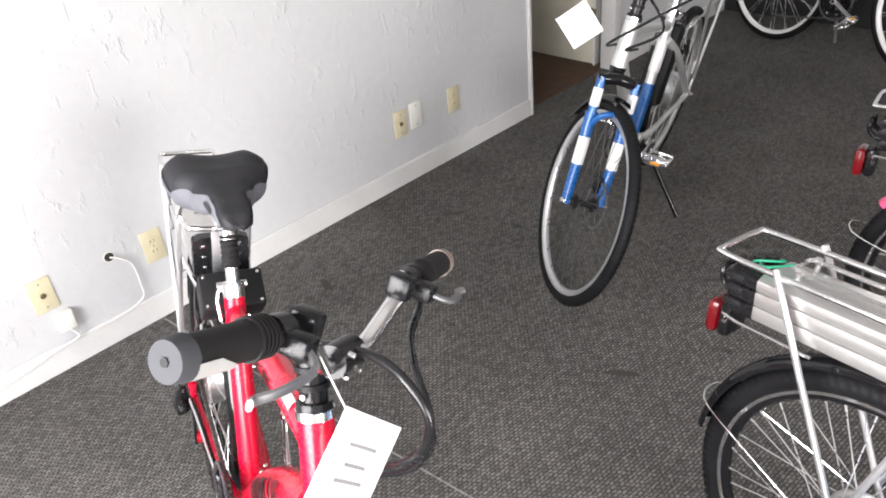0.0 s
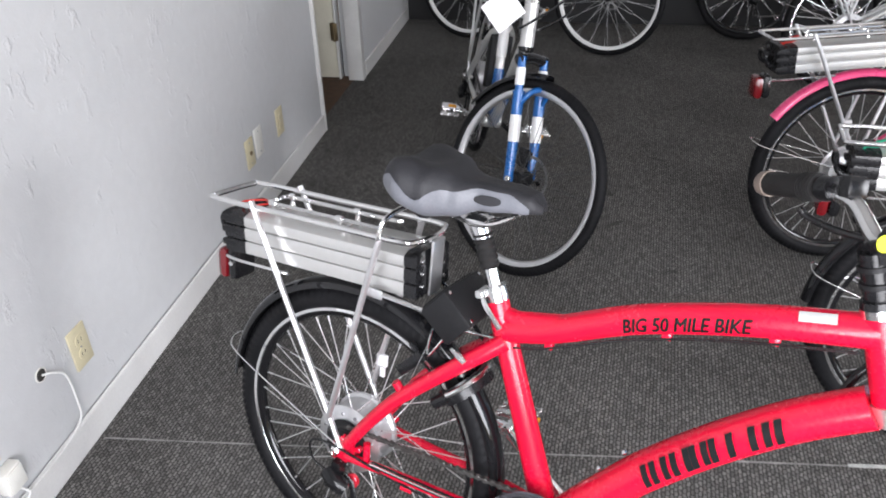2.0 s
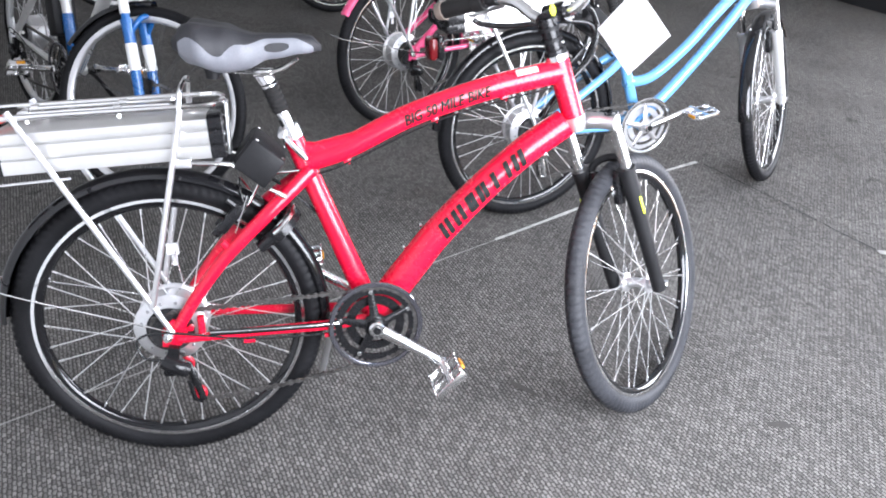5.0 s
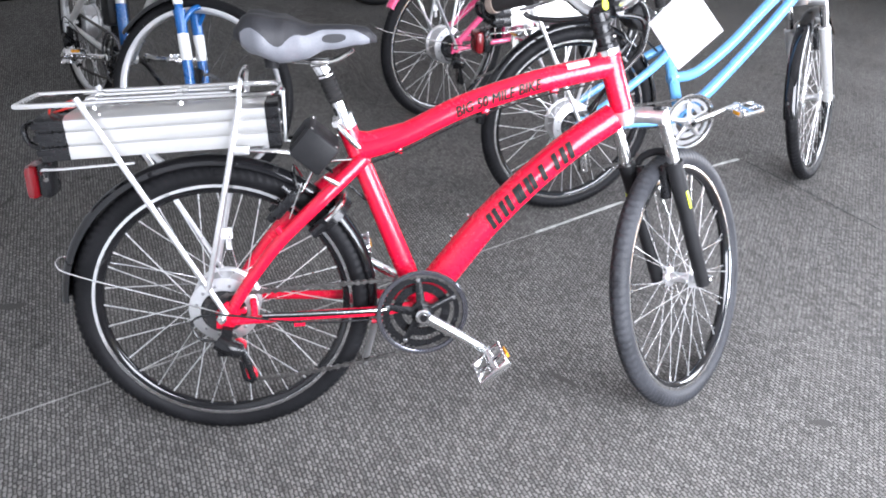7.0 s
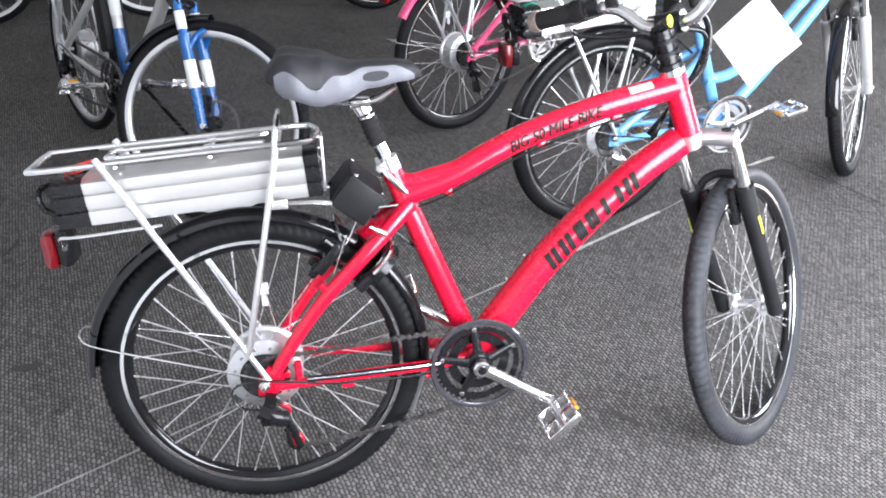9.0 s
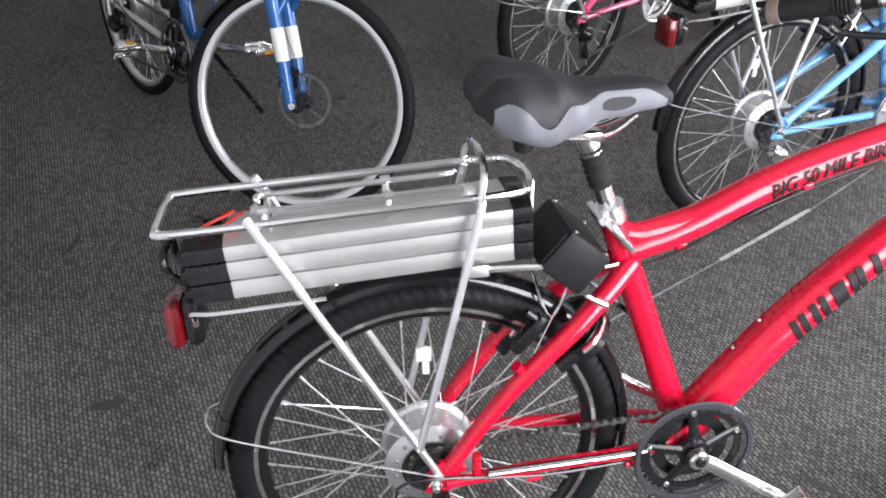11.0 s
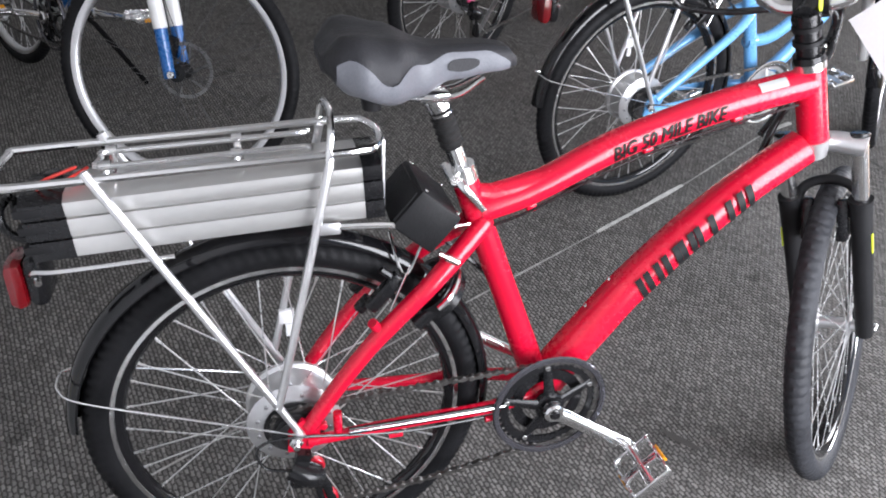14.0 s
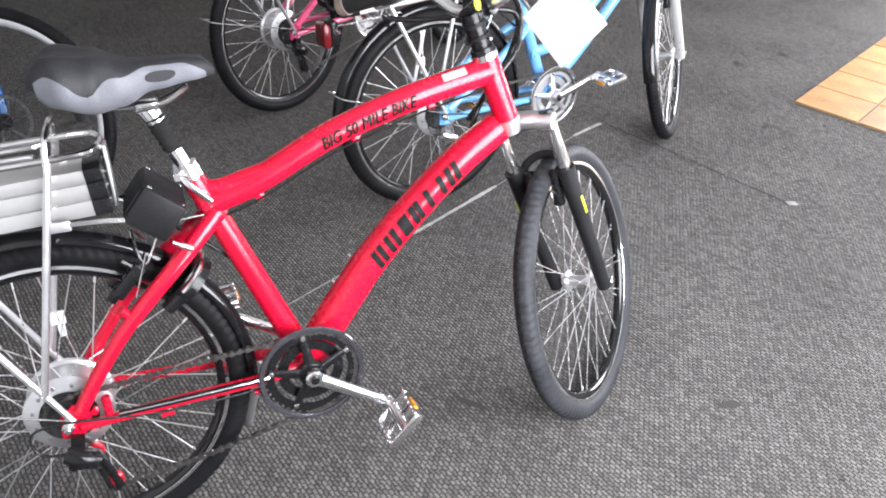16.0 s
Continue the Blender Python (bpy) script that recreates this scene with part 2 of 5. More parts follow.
# ---- geometry helpers ----
def mesh_of(name, bm, mat, smooth=True):
    me = bpy.data.meshes.new(name)
    bmesh.ops.recalc_face_normals(bm, faces=bm.faces[:])
    bm.to_mesh(me)
    bm.free()
    for f in me.polygons:
        f.use_smooth = smooth
    if smooth:
        me.set_sharp_from_angle(angle=radians(40))
    me.materials.append(mat)
    return me


def part(name, bm, mat, parent=None, label="", smooth=True):
    ob = new(name, mesh_of(name, bm, mat, smooth))
    if parent is not None:
        ob.parent = parent
    if label:
        ob["label"] = label
    return ob


def spline(points, steps=6):
    """Points of a smooth line through the given ones."""
    p = [Vector(q) for q in points]
    if len(p) < 3:
        return p
    ext = [p[0] * 2 - p[1], *p, p[-1] * 2 - p[-2]]
    out = []
    for i in range(1, len(ext) - 2):
        a, b, c, d = ext[i - 1:i + 3]
        for k in range(steps):
            t = k / steps
            out.append(0.5 * (2 * b + (c - a) * t + (2 * a - 5 * b + 4 * c - d) * t * t + (3 * b - a - 3 * c + d) * t ** 3))
    out.append(p[-1])
    return out


def tube(bm, points, r, seg=10, flat=1.0, closed=False):
    """Sweeps a round (or flattened) section along points. r: a radius or one for each end."""
    pts = [Vector(q) for q in points]
    n = len(pts)
    rings, up = [], None
    for i, p in enumerate(pts):
        if closed:
            d = (pts[(i + 1) % n] - pts[i - 1]).normalized()
        else:
            d = (pts[min(i + 1, n - 1)] - pts[max(i - 1, 0)]).normalized()
        if up is None:
            up = Vector((0, 1, 0)) if abs(d.y) < 0.8 else Vector((0, 0, 1))
        up = (up - d * up.dot(d)).normalized()
        side = d.cross(up)
        rad = r if isinstance(r, (int, float)) else r[0] + (r[1] - r[0]) * i / max(1, n - 1)
        rings.append([bm.verts.new(p + (up * math.cos(2 * math.pi * k / seg) * rad * flat + side * math.sin(2 * math.pi * k / seg) * rad)) for k in range(seg)])
    for i in range(n if closed else n - 1):
        a, b = rings[i], rings[(i + 1) % n]
        for k in range(seg):
            bm.faces.new((a[k], a[(k + 1) % seg], b[(k + 1) % seg], b[k]))
    if not closed:
        bm.faces.new(rings[0][::-1])
        bm.faces.new(rings[-1])
    return bm


def tubes(*sets):
    bm = bmesh.new()
    for s in sets:
        tube(bm, *s)
    return bm


def lathe(bm, profile, seg=48, m=None, closed=True):
    """Turns a profile of (radius, height along y) round the y axis."""
    m = m or Matrix()
    rings = []
    for k in range(seg):
        a = 2 * math.pi * k / seg
        rings.append([bm.verts.new(m @ Vector((r * math.cos(a), h, r * math.sin(a)))) for r, h in profile])
    np_ = len(profile)
    for k in range(seg):
        a, b = rings[k], rings[(k + 1) % seg]
        for i in range(np_ if closed else np_ - 1):
            j = (i + 1) % np_
            bm.faces.new((a[i], a[j], b[j], b[i]))
    return bm


def disc(bm, r, y0, y1, seg=32, m=None, r_in=0.0):
    if r_in:
        return lathe(bm, [(r_in, y0), (r, y0), (r, y1), (r_in, y1)], seg, m)
    bv = min(abs(y1 - y0), r) * 0.2
    s = 1 if y1 > y0 else -1
    return lathe(bm, [(0.0005, y0), (r - bv, y0), (r, y0 + bv * s), (r, y1 - bv * s), (r - bv, y1), (0.0005, y1)], seg, m)


def block(bm, x0, x1, y0, y1, z0, z1, bevel=0.003, m=None):
    """A box with bevelled edges."""
    tmp = bmesh.new()
    bmesh.ops.create_cube(tmp, size=1.0)
    for v in tmp.verts:
        v.co = Vector(((x0 + x1) / 2 + v.co.x * (x1 - x0), (y0 + y1) / 2 + v.co.y * (y1 - y0), (z0 + z1) / 2 + v.co.z * (z1 - z0)))
    if bevel:
        bmesh.ops.bevel(tmp, geom=tmp.edges[:], offset=bevel, segments=2, affect="EDGES", profile=0.5)
    if m:
        bmesh.ops.transform(tmp, matrix=m, verts=tmp.verts)
    me = bpy.data.meshes.new("tmp")
    tmp.to_mesh(me)
    tmp.free()
    bm.from_mesh(me)
    bpy.data.meshes.remove(me)
    return bm


def boxes(*sets, bevel=0.003):
    bm = bmesh.new()
    for s in sets:
        block(bm, *s, bevel=bevel)
    return bm


def prism(bm, outline, y0, y1, m=None):
    """An outline in x and z, given thickness along y."""
    m = m or Matrix()
    a = [bm.verts.new(m @ Vector((x, y0, z))) for x, z in outline]
    b = [bm.verts.new(m @ Vector((x, y1, z))) for x, z in outline]
    bm.faces.new(a)
    bm.faces.new(b[::-1])
    for i in range(len(a)):
        j = (i + 1) % len(a)
        bm.faces.new((a[i], b[i], b[j], a[j]))
    return bm


def wrap_on_tube(bm_src, line, r, start, centre):
    """Bends flat lettering (x along, y up) onto the bike's right face of a tube along line; start: metres along it, centre: angle of its middle."""
    pts = [Vector(p) for p in line]
    acc = [0.0]
    for a, b in zip(pts, pts[1:]):
        acc.append(acc[-1] + (b - a).length)
    dirs = [(b - a).normalized() for a, b in zip(pts, pts[1:])]
    tang = [dirs[0]] + [(a + b).normalized() for a, b in zip(dirs, dirs[1:])] + [dirs[-1]]
    for v in bm_src.verts:
        s = start + v.co.x
        i = max(0, min(len(pts) - 2, next((k for k in range(len(acc) - 1) if acc[k + 1] >= s), len(pts) - 2)))
        f = (s - acc[i]) / (acc[i + 1] - acc[i])
        p = pts[i].lerp(pts[i + 1], f)
        d = tang[i].lerp(tang[i + 1], f).normalized()
        up = Vector((-d.z, 0, d.x))
        a = centre + v.co.y / r
        v.co = p + Vector((0, -1, 0)) * math.cos(a) * (r + 0.0024) + up * math.sin(a) * (r + 0.0024)
    return bm_src


def lettering(text, size, stretch=1.0):
    cu = bpy.data.curves.new("lettering", "FONT")
    cu.body, cu.size, cu.resolution_u = text, size, 3
    ob = bpy.data.objects.new("lettering", cu)
    scene.collection.objects.link(ob)
    dg = bpy.context.evaluated_depsgraph_get()
    me = bpy.data.meshes.new_from_object(ob.evaluated_get(dg))
    bm = bmesh.new()
    bm.from_mesh(me)
    for v in bm.verts:
        v.co.x += v.co.y * 0.14
    bold = bmesh.new()
    for ox, oy in ((0, 0), (0.015, 0), (-0.015, 0), (0, 0.010), (0, -0.010)):
        for v in bm.verts:
            v.co += Vector((ox, oy, 0)) * size
        step = bpy.data.meshes.new("step")
        bm.to_mesh(step)
        bold.from_mesh(step)
        bpy.data.meshes.remove(step)
        for v in bm.verts:
            v.co -= Vector((ox, oy, 0)) * size
    bm.free()
    bm = bold
    bpy.data.objects.remove(ob)
    bpy.data.curves.remove(cu)
    bpy.data.meshes.remove(me)
    x0, x1 = min(v.co.x for v in bm.verts), max(v.co.x for v in bm.verts)
    y0, y1 = min(v.co.y for v in bm.verts), max(v.co.y for v in bm.verts)
    for v in bm.verts:
        v.co = Vector(((v.co.x - x0) * stretch, v.co.y - (y0 + y1) / 2, 0))
    for v in bm.verts:
        v.co.x += v.co.y * 0.14
    bold = bmesh.new()
    for ox, oy in ((0, 0), (0.015, 0), (-0.015, 0), (0, 0.010), (0, -0.010)):
        for v in bm.verts:
            v.co += Vector((ox, oy, 0)) * size
        step = bpy.data.meshes.new("step")
        bm.to_mesh(step)
        bold.from_mesh(step)
        bpy.data.meshes.remove(step)
        for v in bm.verts:
            v.co -= Vector((ox, oy, 0)) * size
    bm.free()
    bm = bold
    bmesh.ops.subdivide_edges(bm, edges=[e for e in bm.edges if e.calc_length() > size * 0.35], cuts=1)
    return bm, (x1 - x0) * stretch


# ---- bicycles ----
def wheel(name, parent, m, R, tr, hub, rim_mat, tyre_mat, spokes=36, label="", spoke_mat=None):
    """A wheel round the y axis of m: rim with tyre, hub and single spokes. hub: motor, front or disc."""
    rr = R - 2 * tr + 0.003
    bm = bmesh.new()
    lathe(bm, [(rr, -0.0125), (rr - 0.004, -0.0125), (rr - 0.013, -0.0115), (rr - 0.019, -0.006), (rr - 0.021, 0), (rr - 0.019, 0.006), (rr - 0.013, 0.0115), (rr - 0.004, 0.0125), (rr, 0.0125), (rr - 0.005, 0.009), (rr - 0.005, -0.009)], 96)
    w = part(name, bm, rim_mat or BLACKP, parent, label)
    w.matrix_basis = m
    if rim_mat is None:
        for s in (-1, 1):
            part("brake_track", lathe(bmesh.new(), [(rr + 0.0015, s * 0.0120), (rr + 0.0015, s * 0.0134), (rr - 0.0050, s * 0.0134), (rr - 0.0060, s * 0.0118)], 96), CHROME, w, "machined silver brake track")
    bm = bmesh.new()
    seg, prof = 330, 16
    rc = R - tr
    rings = []
    for k in range(seg):
        a = 2 * math.pi * k / seg
        ring = []
        for i in range(prof):
            b = 2 * math.pi * i / prof
            out = math.cos(b)
            rad = tr
            if out > 0.95:
                rad = tr * (1.0 if k % 6 else 0.97)
            elif out > 0.3:
                rad = tr * (0.84 if (k + (1 if i in (3, 13) else 0)) % 3 == 0 else 1.01)
            ring.append(bm.verts.new(((rc + rad * out) * math.cos(a), rad * math.sin(b) * 0.96, (rc + rad * out) * math.sin(a))))
        rings.append(ring)
    for k in range(seg):
        p, q = rings[k], rings[(k + 1) % seg]
        for i in range(prof):
            j = (i + 1) % prof
            bm.faces.new((p[i], p[j], q[j], q[i]))
    part("tyre", bm, tyre_mat, w)
    bm = bmesh.new()
    if hub == "motor":
        fl, fy = 0.071, 0.030
        lathe(bm, [(0.0091, -0.060), (0.0218, -0.060), (0.0237, -0.046), (0.0455, -0.040), (0.0673, -0.036), (0.0764, -0.033), (0.0764, -0.026), (0.0701, -0.022), (0.0701, 0.022), (0.0764, 0.026), (0.0764, 0.033), (0.0673, 0.036), (0.0410, 0.042), (0.0200, 0.050), (0.0091, 0.062)], 56)
        part("motor_hub", bm, ALLOY, w, "cast aluminium motor hub shell")
        for i, rad in enumerate((0.050, 0.046, 0.042, 0.038, 0.034, 0.030)):
            part("sprocket", lathe(bmesh.new(), [(0.012, -0.041 - i * 0.0045), (rad - 0.004, -0.041 - i * 0.0045), (rad, -0.042 - i * 0.0045), (rad, -0.0435 - i * 0.0045), (0.012, -0.044 - i * 0.0045)], 30), SPROCKET, w, "dark steel sprocket")
        bolt = mesh_of("hub_bolt", disc(bmesh.new(), 0.0035, -0.040, -0.034, 8), STEEL)
        for i in range(12):
            a = 2 * math.pi * (i + 0.5) / 12
            ob = new("hub_bolt", bolt)
            ob.parent, ob.matrix_basis = w, Matrix.Translation((0.060 * math.cos(a), 0, 0.060 * math.sin(a)))
    else:
        fl, fy = 0.021, 0.030
        lathe(bm, [(0.006, -0.048), (0.013, -0.048), (0.013, -0.036), (0.025, -0.033), (0.025, -0.028), (0.014, -0.024), (0.012, 0.0), (0.014, 0.024), (0.025, 0.028), (0.025, 0.033), (0.013, 0.036), (0.013, 0.048), (0.006, 0.048)], 28)
        part("hub", bm, ALLOY if hub != "disc" else MATTBLK, w)
        if hub == "disc":
            bm = bmesh.new()
            disc(bm, 0.080, 0.040, 0.042, 40, None, 0.070)
            for i in range(6):
                a = 2 * math.pi * i / 6
                arm_bm = bmesh.new()
                tube(arm_bm, [(0.018 * math.cos(a), 0.041, 0.018 * math.sin(a)), (0.067 * math.cos(a + 0.5), 0.041, 0.067 * math.sin(a + 0.5))], 0.004, 6, 0.3)
                part("rotor_arm", arm_bm, ROTOR, w)
            part("brake_rotor", bm, ROTOR, w, "slotted steel brake rotor")
    meshes = []
    turn = radians(48) if hub != "motor" else radians(22)
    for side in (-1, 1):
        for s in (-1, 1):
            bm = bmesh.new()
            tube(bm, [(fl, side * fy, 0), ((rr - 0.018) * math.cos(s * turn), side * 0.002, (rr - 0.018) * math.sin(s * turn))], 0.00125, 5)
            q = Vector(((rr - 0.018) * math.cos(s * turn), side * 0.002, (rr - 0.018) * math.sin(s * turn)))
            tube(bm, [q, q + (Vector((fl, side * fy, 0)) - q).normalized() * 0.014], 0.0021, 5)
            meshes.append(mesh_of("spoke", bm, spoke_mat or SPOKE))
    for i in range(spokes):
        ob = new("spoke", meshes[i % 4])
        ob.parent = w
        ob.matrix_basis = Matrix.Rotation(-2 * math.pi * i / spokes + (0.04 if i % 2 else 0), 4, "Y")
    return w


def fender(bm, c, r, a0, a1, half, thick=0.002, steps=36):
    """A mudguard: an arched strip round c, from angle a0 to a1 (degrees from forward, upwards)."""
    prev = None
    prof = [(-half, -0.014), (-half * 0.93, -0.007), (-half * 0.75, -0.001), (-half * 0.4, 0.003), (0, 0.0045), (half * 0.4, 0.003), (half * 0.75, -0.001), (half * 0.93, -0.007), (half, -0.014)]
    for k in range(steps + 1):
        a = radians(a0 + (a1 - a0) * k / steps)
        ring = [bm.verts.new((c[0] + (r + h) * math.cos(a), y, c[1] + (r + h) * math.sin(a))) for y, h in prof]
        ring += [bm.verts.new((c[0] + (r + h - thick) * math.cos(a), y * 0.96, c[1] + (r + h - thick) * math.sin(a))) for y, h in prof[::-1]]
        if prev:
            for i in range(len(ring)):
                j = (i + 1) % len(ring)
                bm.faces.new((prev[i], prev[j], ring[j], ring[i]))
        else:
            bm.faces.new(ring)
        prev = ring
    bm.faces.new(prev[::-1])
    return bm


def lerp_table(table, s):
    for (a, va), (b, vb) in zip(table, table[1:]):
        if s <= b:
            t = (s - a) / (b - a)
            t = t * t * (3 - 2 * t)
            return va + (vb - va) * t
    return table[-1][1]


SADDLE_W = [(0, 0.055), (0.07, 0.088), (0.18, 0.104), (0.32, 0.092), (0.48, 0.058), (0.65, 0.037), (0.85, 0.033), (0.95, 0.028), (1, 0.012)]
SADDLE_T = [(0, 0.966), (0.12, 0.990), (0.32, 0.982), (0.55, 0.960), (0.8, 0.960), (0.93, 0.956), (1, 0.938)]
SADDLE_B = [(0, 0.922), (0.12, 0.893), (0.32, 0.876), (0.45, 0.880), (0.65, 0.901), (0.88, 0.910), (1, 0.916)]


def saddle_point(s, a, grow, x0, length, dz):
    w, t, b = lerp_table(SADDLE_W, s), lerp_table(SADDLE_T, s), lerp_table(SADDLE_B, s)
    ca, sa = math.cos(a), math.sin(a)
    y = math.copysign(abs(ca) ** 0.75, ca) * (w + grow)
    z = (t + b) / 2 + math.copysign(abs(sa) ** 0.8, sa) * ((t - b) / 2 + grow)
    if sa > 0:
        z -= 0.020 * max(0, 1 - s * 2.0) * max(0, 1 - (y / 0.06) ** 2)
        z -= 0.006 * (1 - abs(ca)) * (s > 0.1)
    else:
        z += 0.012 * abs(sa) * (1 - abs(ca))
    return Vector((x0 + s * length, y, z + dz))


def build_saddle(bike, x0, length=0.277, dz=0.0, two_tone=True):
    bm = bmesh.new()
    NS, NA = 36, 28
    rings = [[bm.verts.new(saddle_point(i / NS, 2 * math.pi * k / NA, 0, x0, length, dz)) for k in range(NA)] for i in range(NS + 1)]
    for p, q in zip(rings, rings[1:]):
        for k in range(NA):
            bm.faces.new((p[k], p[(k + 1) % NA], q[(k + 1) % NA], q[k]))
    bm.faces.new(rings[0])
    bm.faces.new(rings[-1][::-1])
    sad = part("saddle", bm, SADDLE, bike, "padded saddle of dark charcoal vinyl")
    if not two_tone:
        return sad
    for side in (0, 1):
        bm = bmesh.new()
        prev = None
        for i in range(2, 35):
            s = i / NS
            hi = lerp_table([(0, -0.05), (0.12, 0.22), (0.3, -0.10), (0.45, 0.25), (0.62, 0.55), (0.8, 0.5), (1, -0.2)], s)
            lo = lerp_table([(0, -0.55), (0.12, -0.80), (0.4, -0.95), (0.7, -0.85), (0.9, -0.6), (1, -0.5)], s)
            row = []
            for k in range(9):
                a = hi + (lo - hi) * k / 8
                row.append(bm.verts.new(saddle_point(s, math.pi - a if side else a, 0.0018, x0, length, dz)))
            if prev:
                for k in range(8):
                    bm.faces.new((prev[k], prev[k + 1], row[k + 1], row[k]))
            prev = row
        panel = part("side_panel", bm, SADGREY, sad, "lighter grey vinyl side panel")
        bm = bmesh.new()
        vs = []
        for k in range(20):
            b = 2 * math.pi * k / 20
            a = 0.02 + 0.20 * math.sin(b)
            vs.append(bm.verts.new(saddle_point(0.69 + 0.085 * math.cos(b), math.pi - a if side else a, 0.0034, x0, length, dz)))
        bm.faces.new(vs)
        part("oval_patch", bm, SADDLE, sad)
    return sad


def build_battery(bike, cable, z=0.752, x0=-0.275, x1=0.192):
    """Rack battery: ribbed extruded case, black end caps, carrying loop, wires."""
    hw, hh = 0.056, 0.042
    half = []
    for lo, hi in ((-hh, -0.0165), (-0.0125, 0.012), (0.016, 0.035)):
        for k in range(6):
            f = k / 5
            half.append((hw - 0.0009 * (2 * f - 1) ** 2, lo + (hi - lo) * f))
        half += [(hw - 0.0065, hi + 0.0004), (hw - 0.0065, hi + 0.0012), (hw - 0.0040, hi + 0.0016), (hw - 0.0040, hi + 0.0024), (hw - 0.0065, hi + 0.0028), (hw - 0.0065, hi + 0.0036)] if hi < 0.03 else [(hw - 0.016, hh)]
    sect = half + [(-y, zz) for y, zz in half[::-1]]

    def run(a, b, k, mat, name, parent, label=""):
        bm = bmesh.new()
        p = [bm.verts.new((a, y * k, z + zz * k)) for y, zz in sect]
        q = [bm.verts.new((b, y * k, z + zz * k)) for y, zz in sect]
        bm.faces.new(p)
        bm.faces.new(q[::-1])
        for i in range(len(p)):
            j = (i + 1) % len(p)
            bm.faces.new((p[i], q[i], q[j], p[j]))
        bmesh.ops.recalc_face_normals(bm, faces=bm.faces[:])
        return part(name, bm, mat, parent, label)
    bat = run(x0 + 0.055, x1 - 0.027, 1.0, BATALU, "battery", bike, "ribbed bare aluminium battery case")
    run(x0 + 0.002, x0 + 0.055, 1.025, PLASTIC, "rear_cap", bat, "black plastic end cap")
    run(x1 - 0.027, x1, 1.025, PLASTIC, "front_cap", bat, "black plastic end cap")
    for y in (-0.046, 0.046):
        for zz in (-0.026, 0.002, 0.026):
            part("cap_rib", boxes((x0 - 0.006, x0 + 0.030, y - 0.012, y + 0.012, z + zz - 0.006, z + zz + 0.006), bevel=0.002), MATTBLK, bat)
    part("carry_handle", tubes((spline([(x0 + 0.01, -0.030, z - 0.030), (x0 - 0.025, -0.028, z - 0.010), (x0 - 0.030, -0.026, z + 0.020), (x0 - 0.028, 0.026, z + 0.020), (x0 - 0.025, 0.028, z - 0.010), (x0 + 0.01, 0.030, z - 0.030)], 4), 0.006, 8)), PLASTIC, bat)
    for y in (-0.036, 0.036):
        for zz in (-0.024, 0.0, 0.024):
            part("cap_screw", disc(bmesh.new(), 0.004, -0.004, 0.003, 8, Matrix.Translation((x1 - 0.001, y, z + zz)) @ Matrix.Rotation(radians(90), 4, "Z")), CHROME, bat)
    part("lock_cylinder", disc(bmesh.new(), 0.012, 0, 0.012, 16, Matrix.Translation((x0 + 0.035, 0.015, z + hh)) @ Matrix.Rotation(radians(90), 4, "X")), PLASTIC, bat)
    part("wire", tubes((spline([(x0 + 0.02, -0.02, z + hh), (x0 + 0.035, -0.035, z + hh + 0.018), (x0 + 0.07, -0.01, z + hh + 0.022), (x0 + 0.05, 0.02, z + hh + 0.008)], 6), 0.0022, 6), (spline([(x0 + 0.02, 0.0, z + hh), (x0 + 0.05, -0.03, z + hh + 0.010), (x0 + 0.08, 0.012, z + hh + 0.012)], 6), 0.0022, 6)), cable, bat)
    return bat


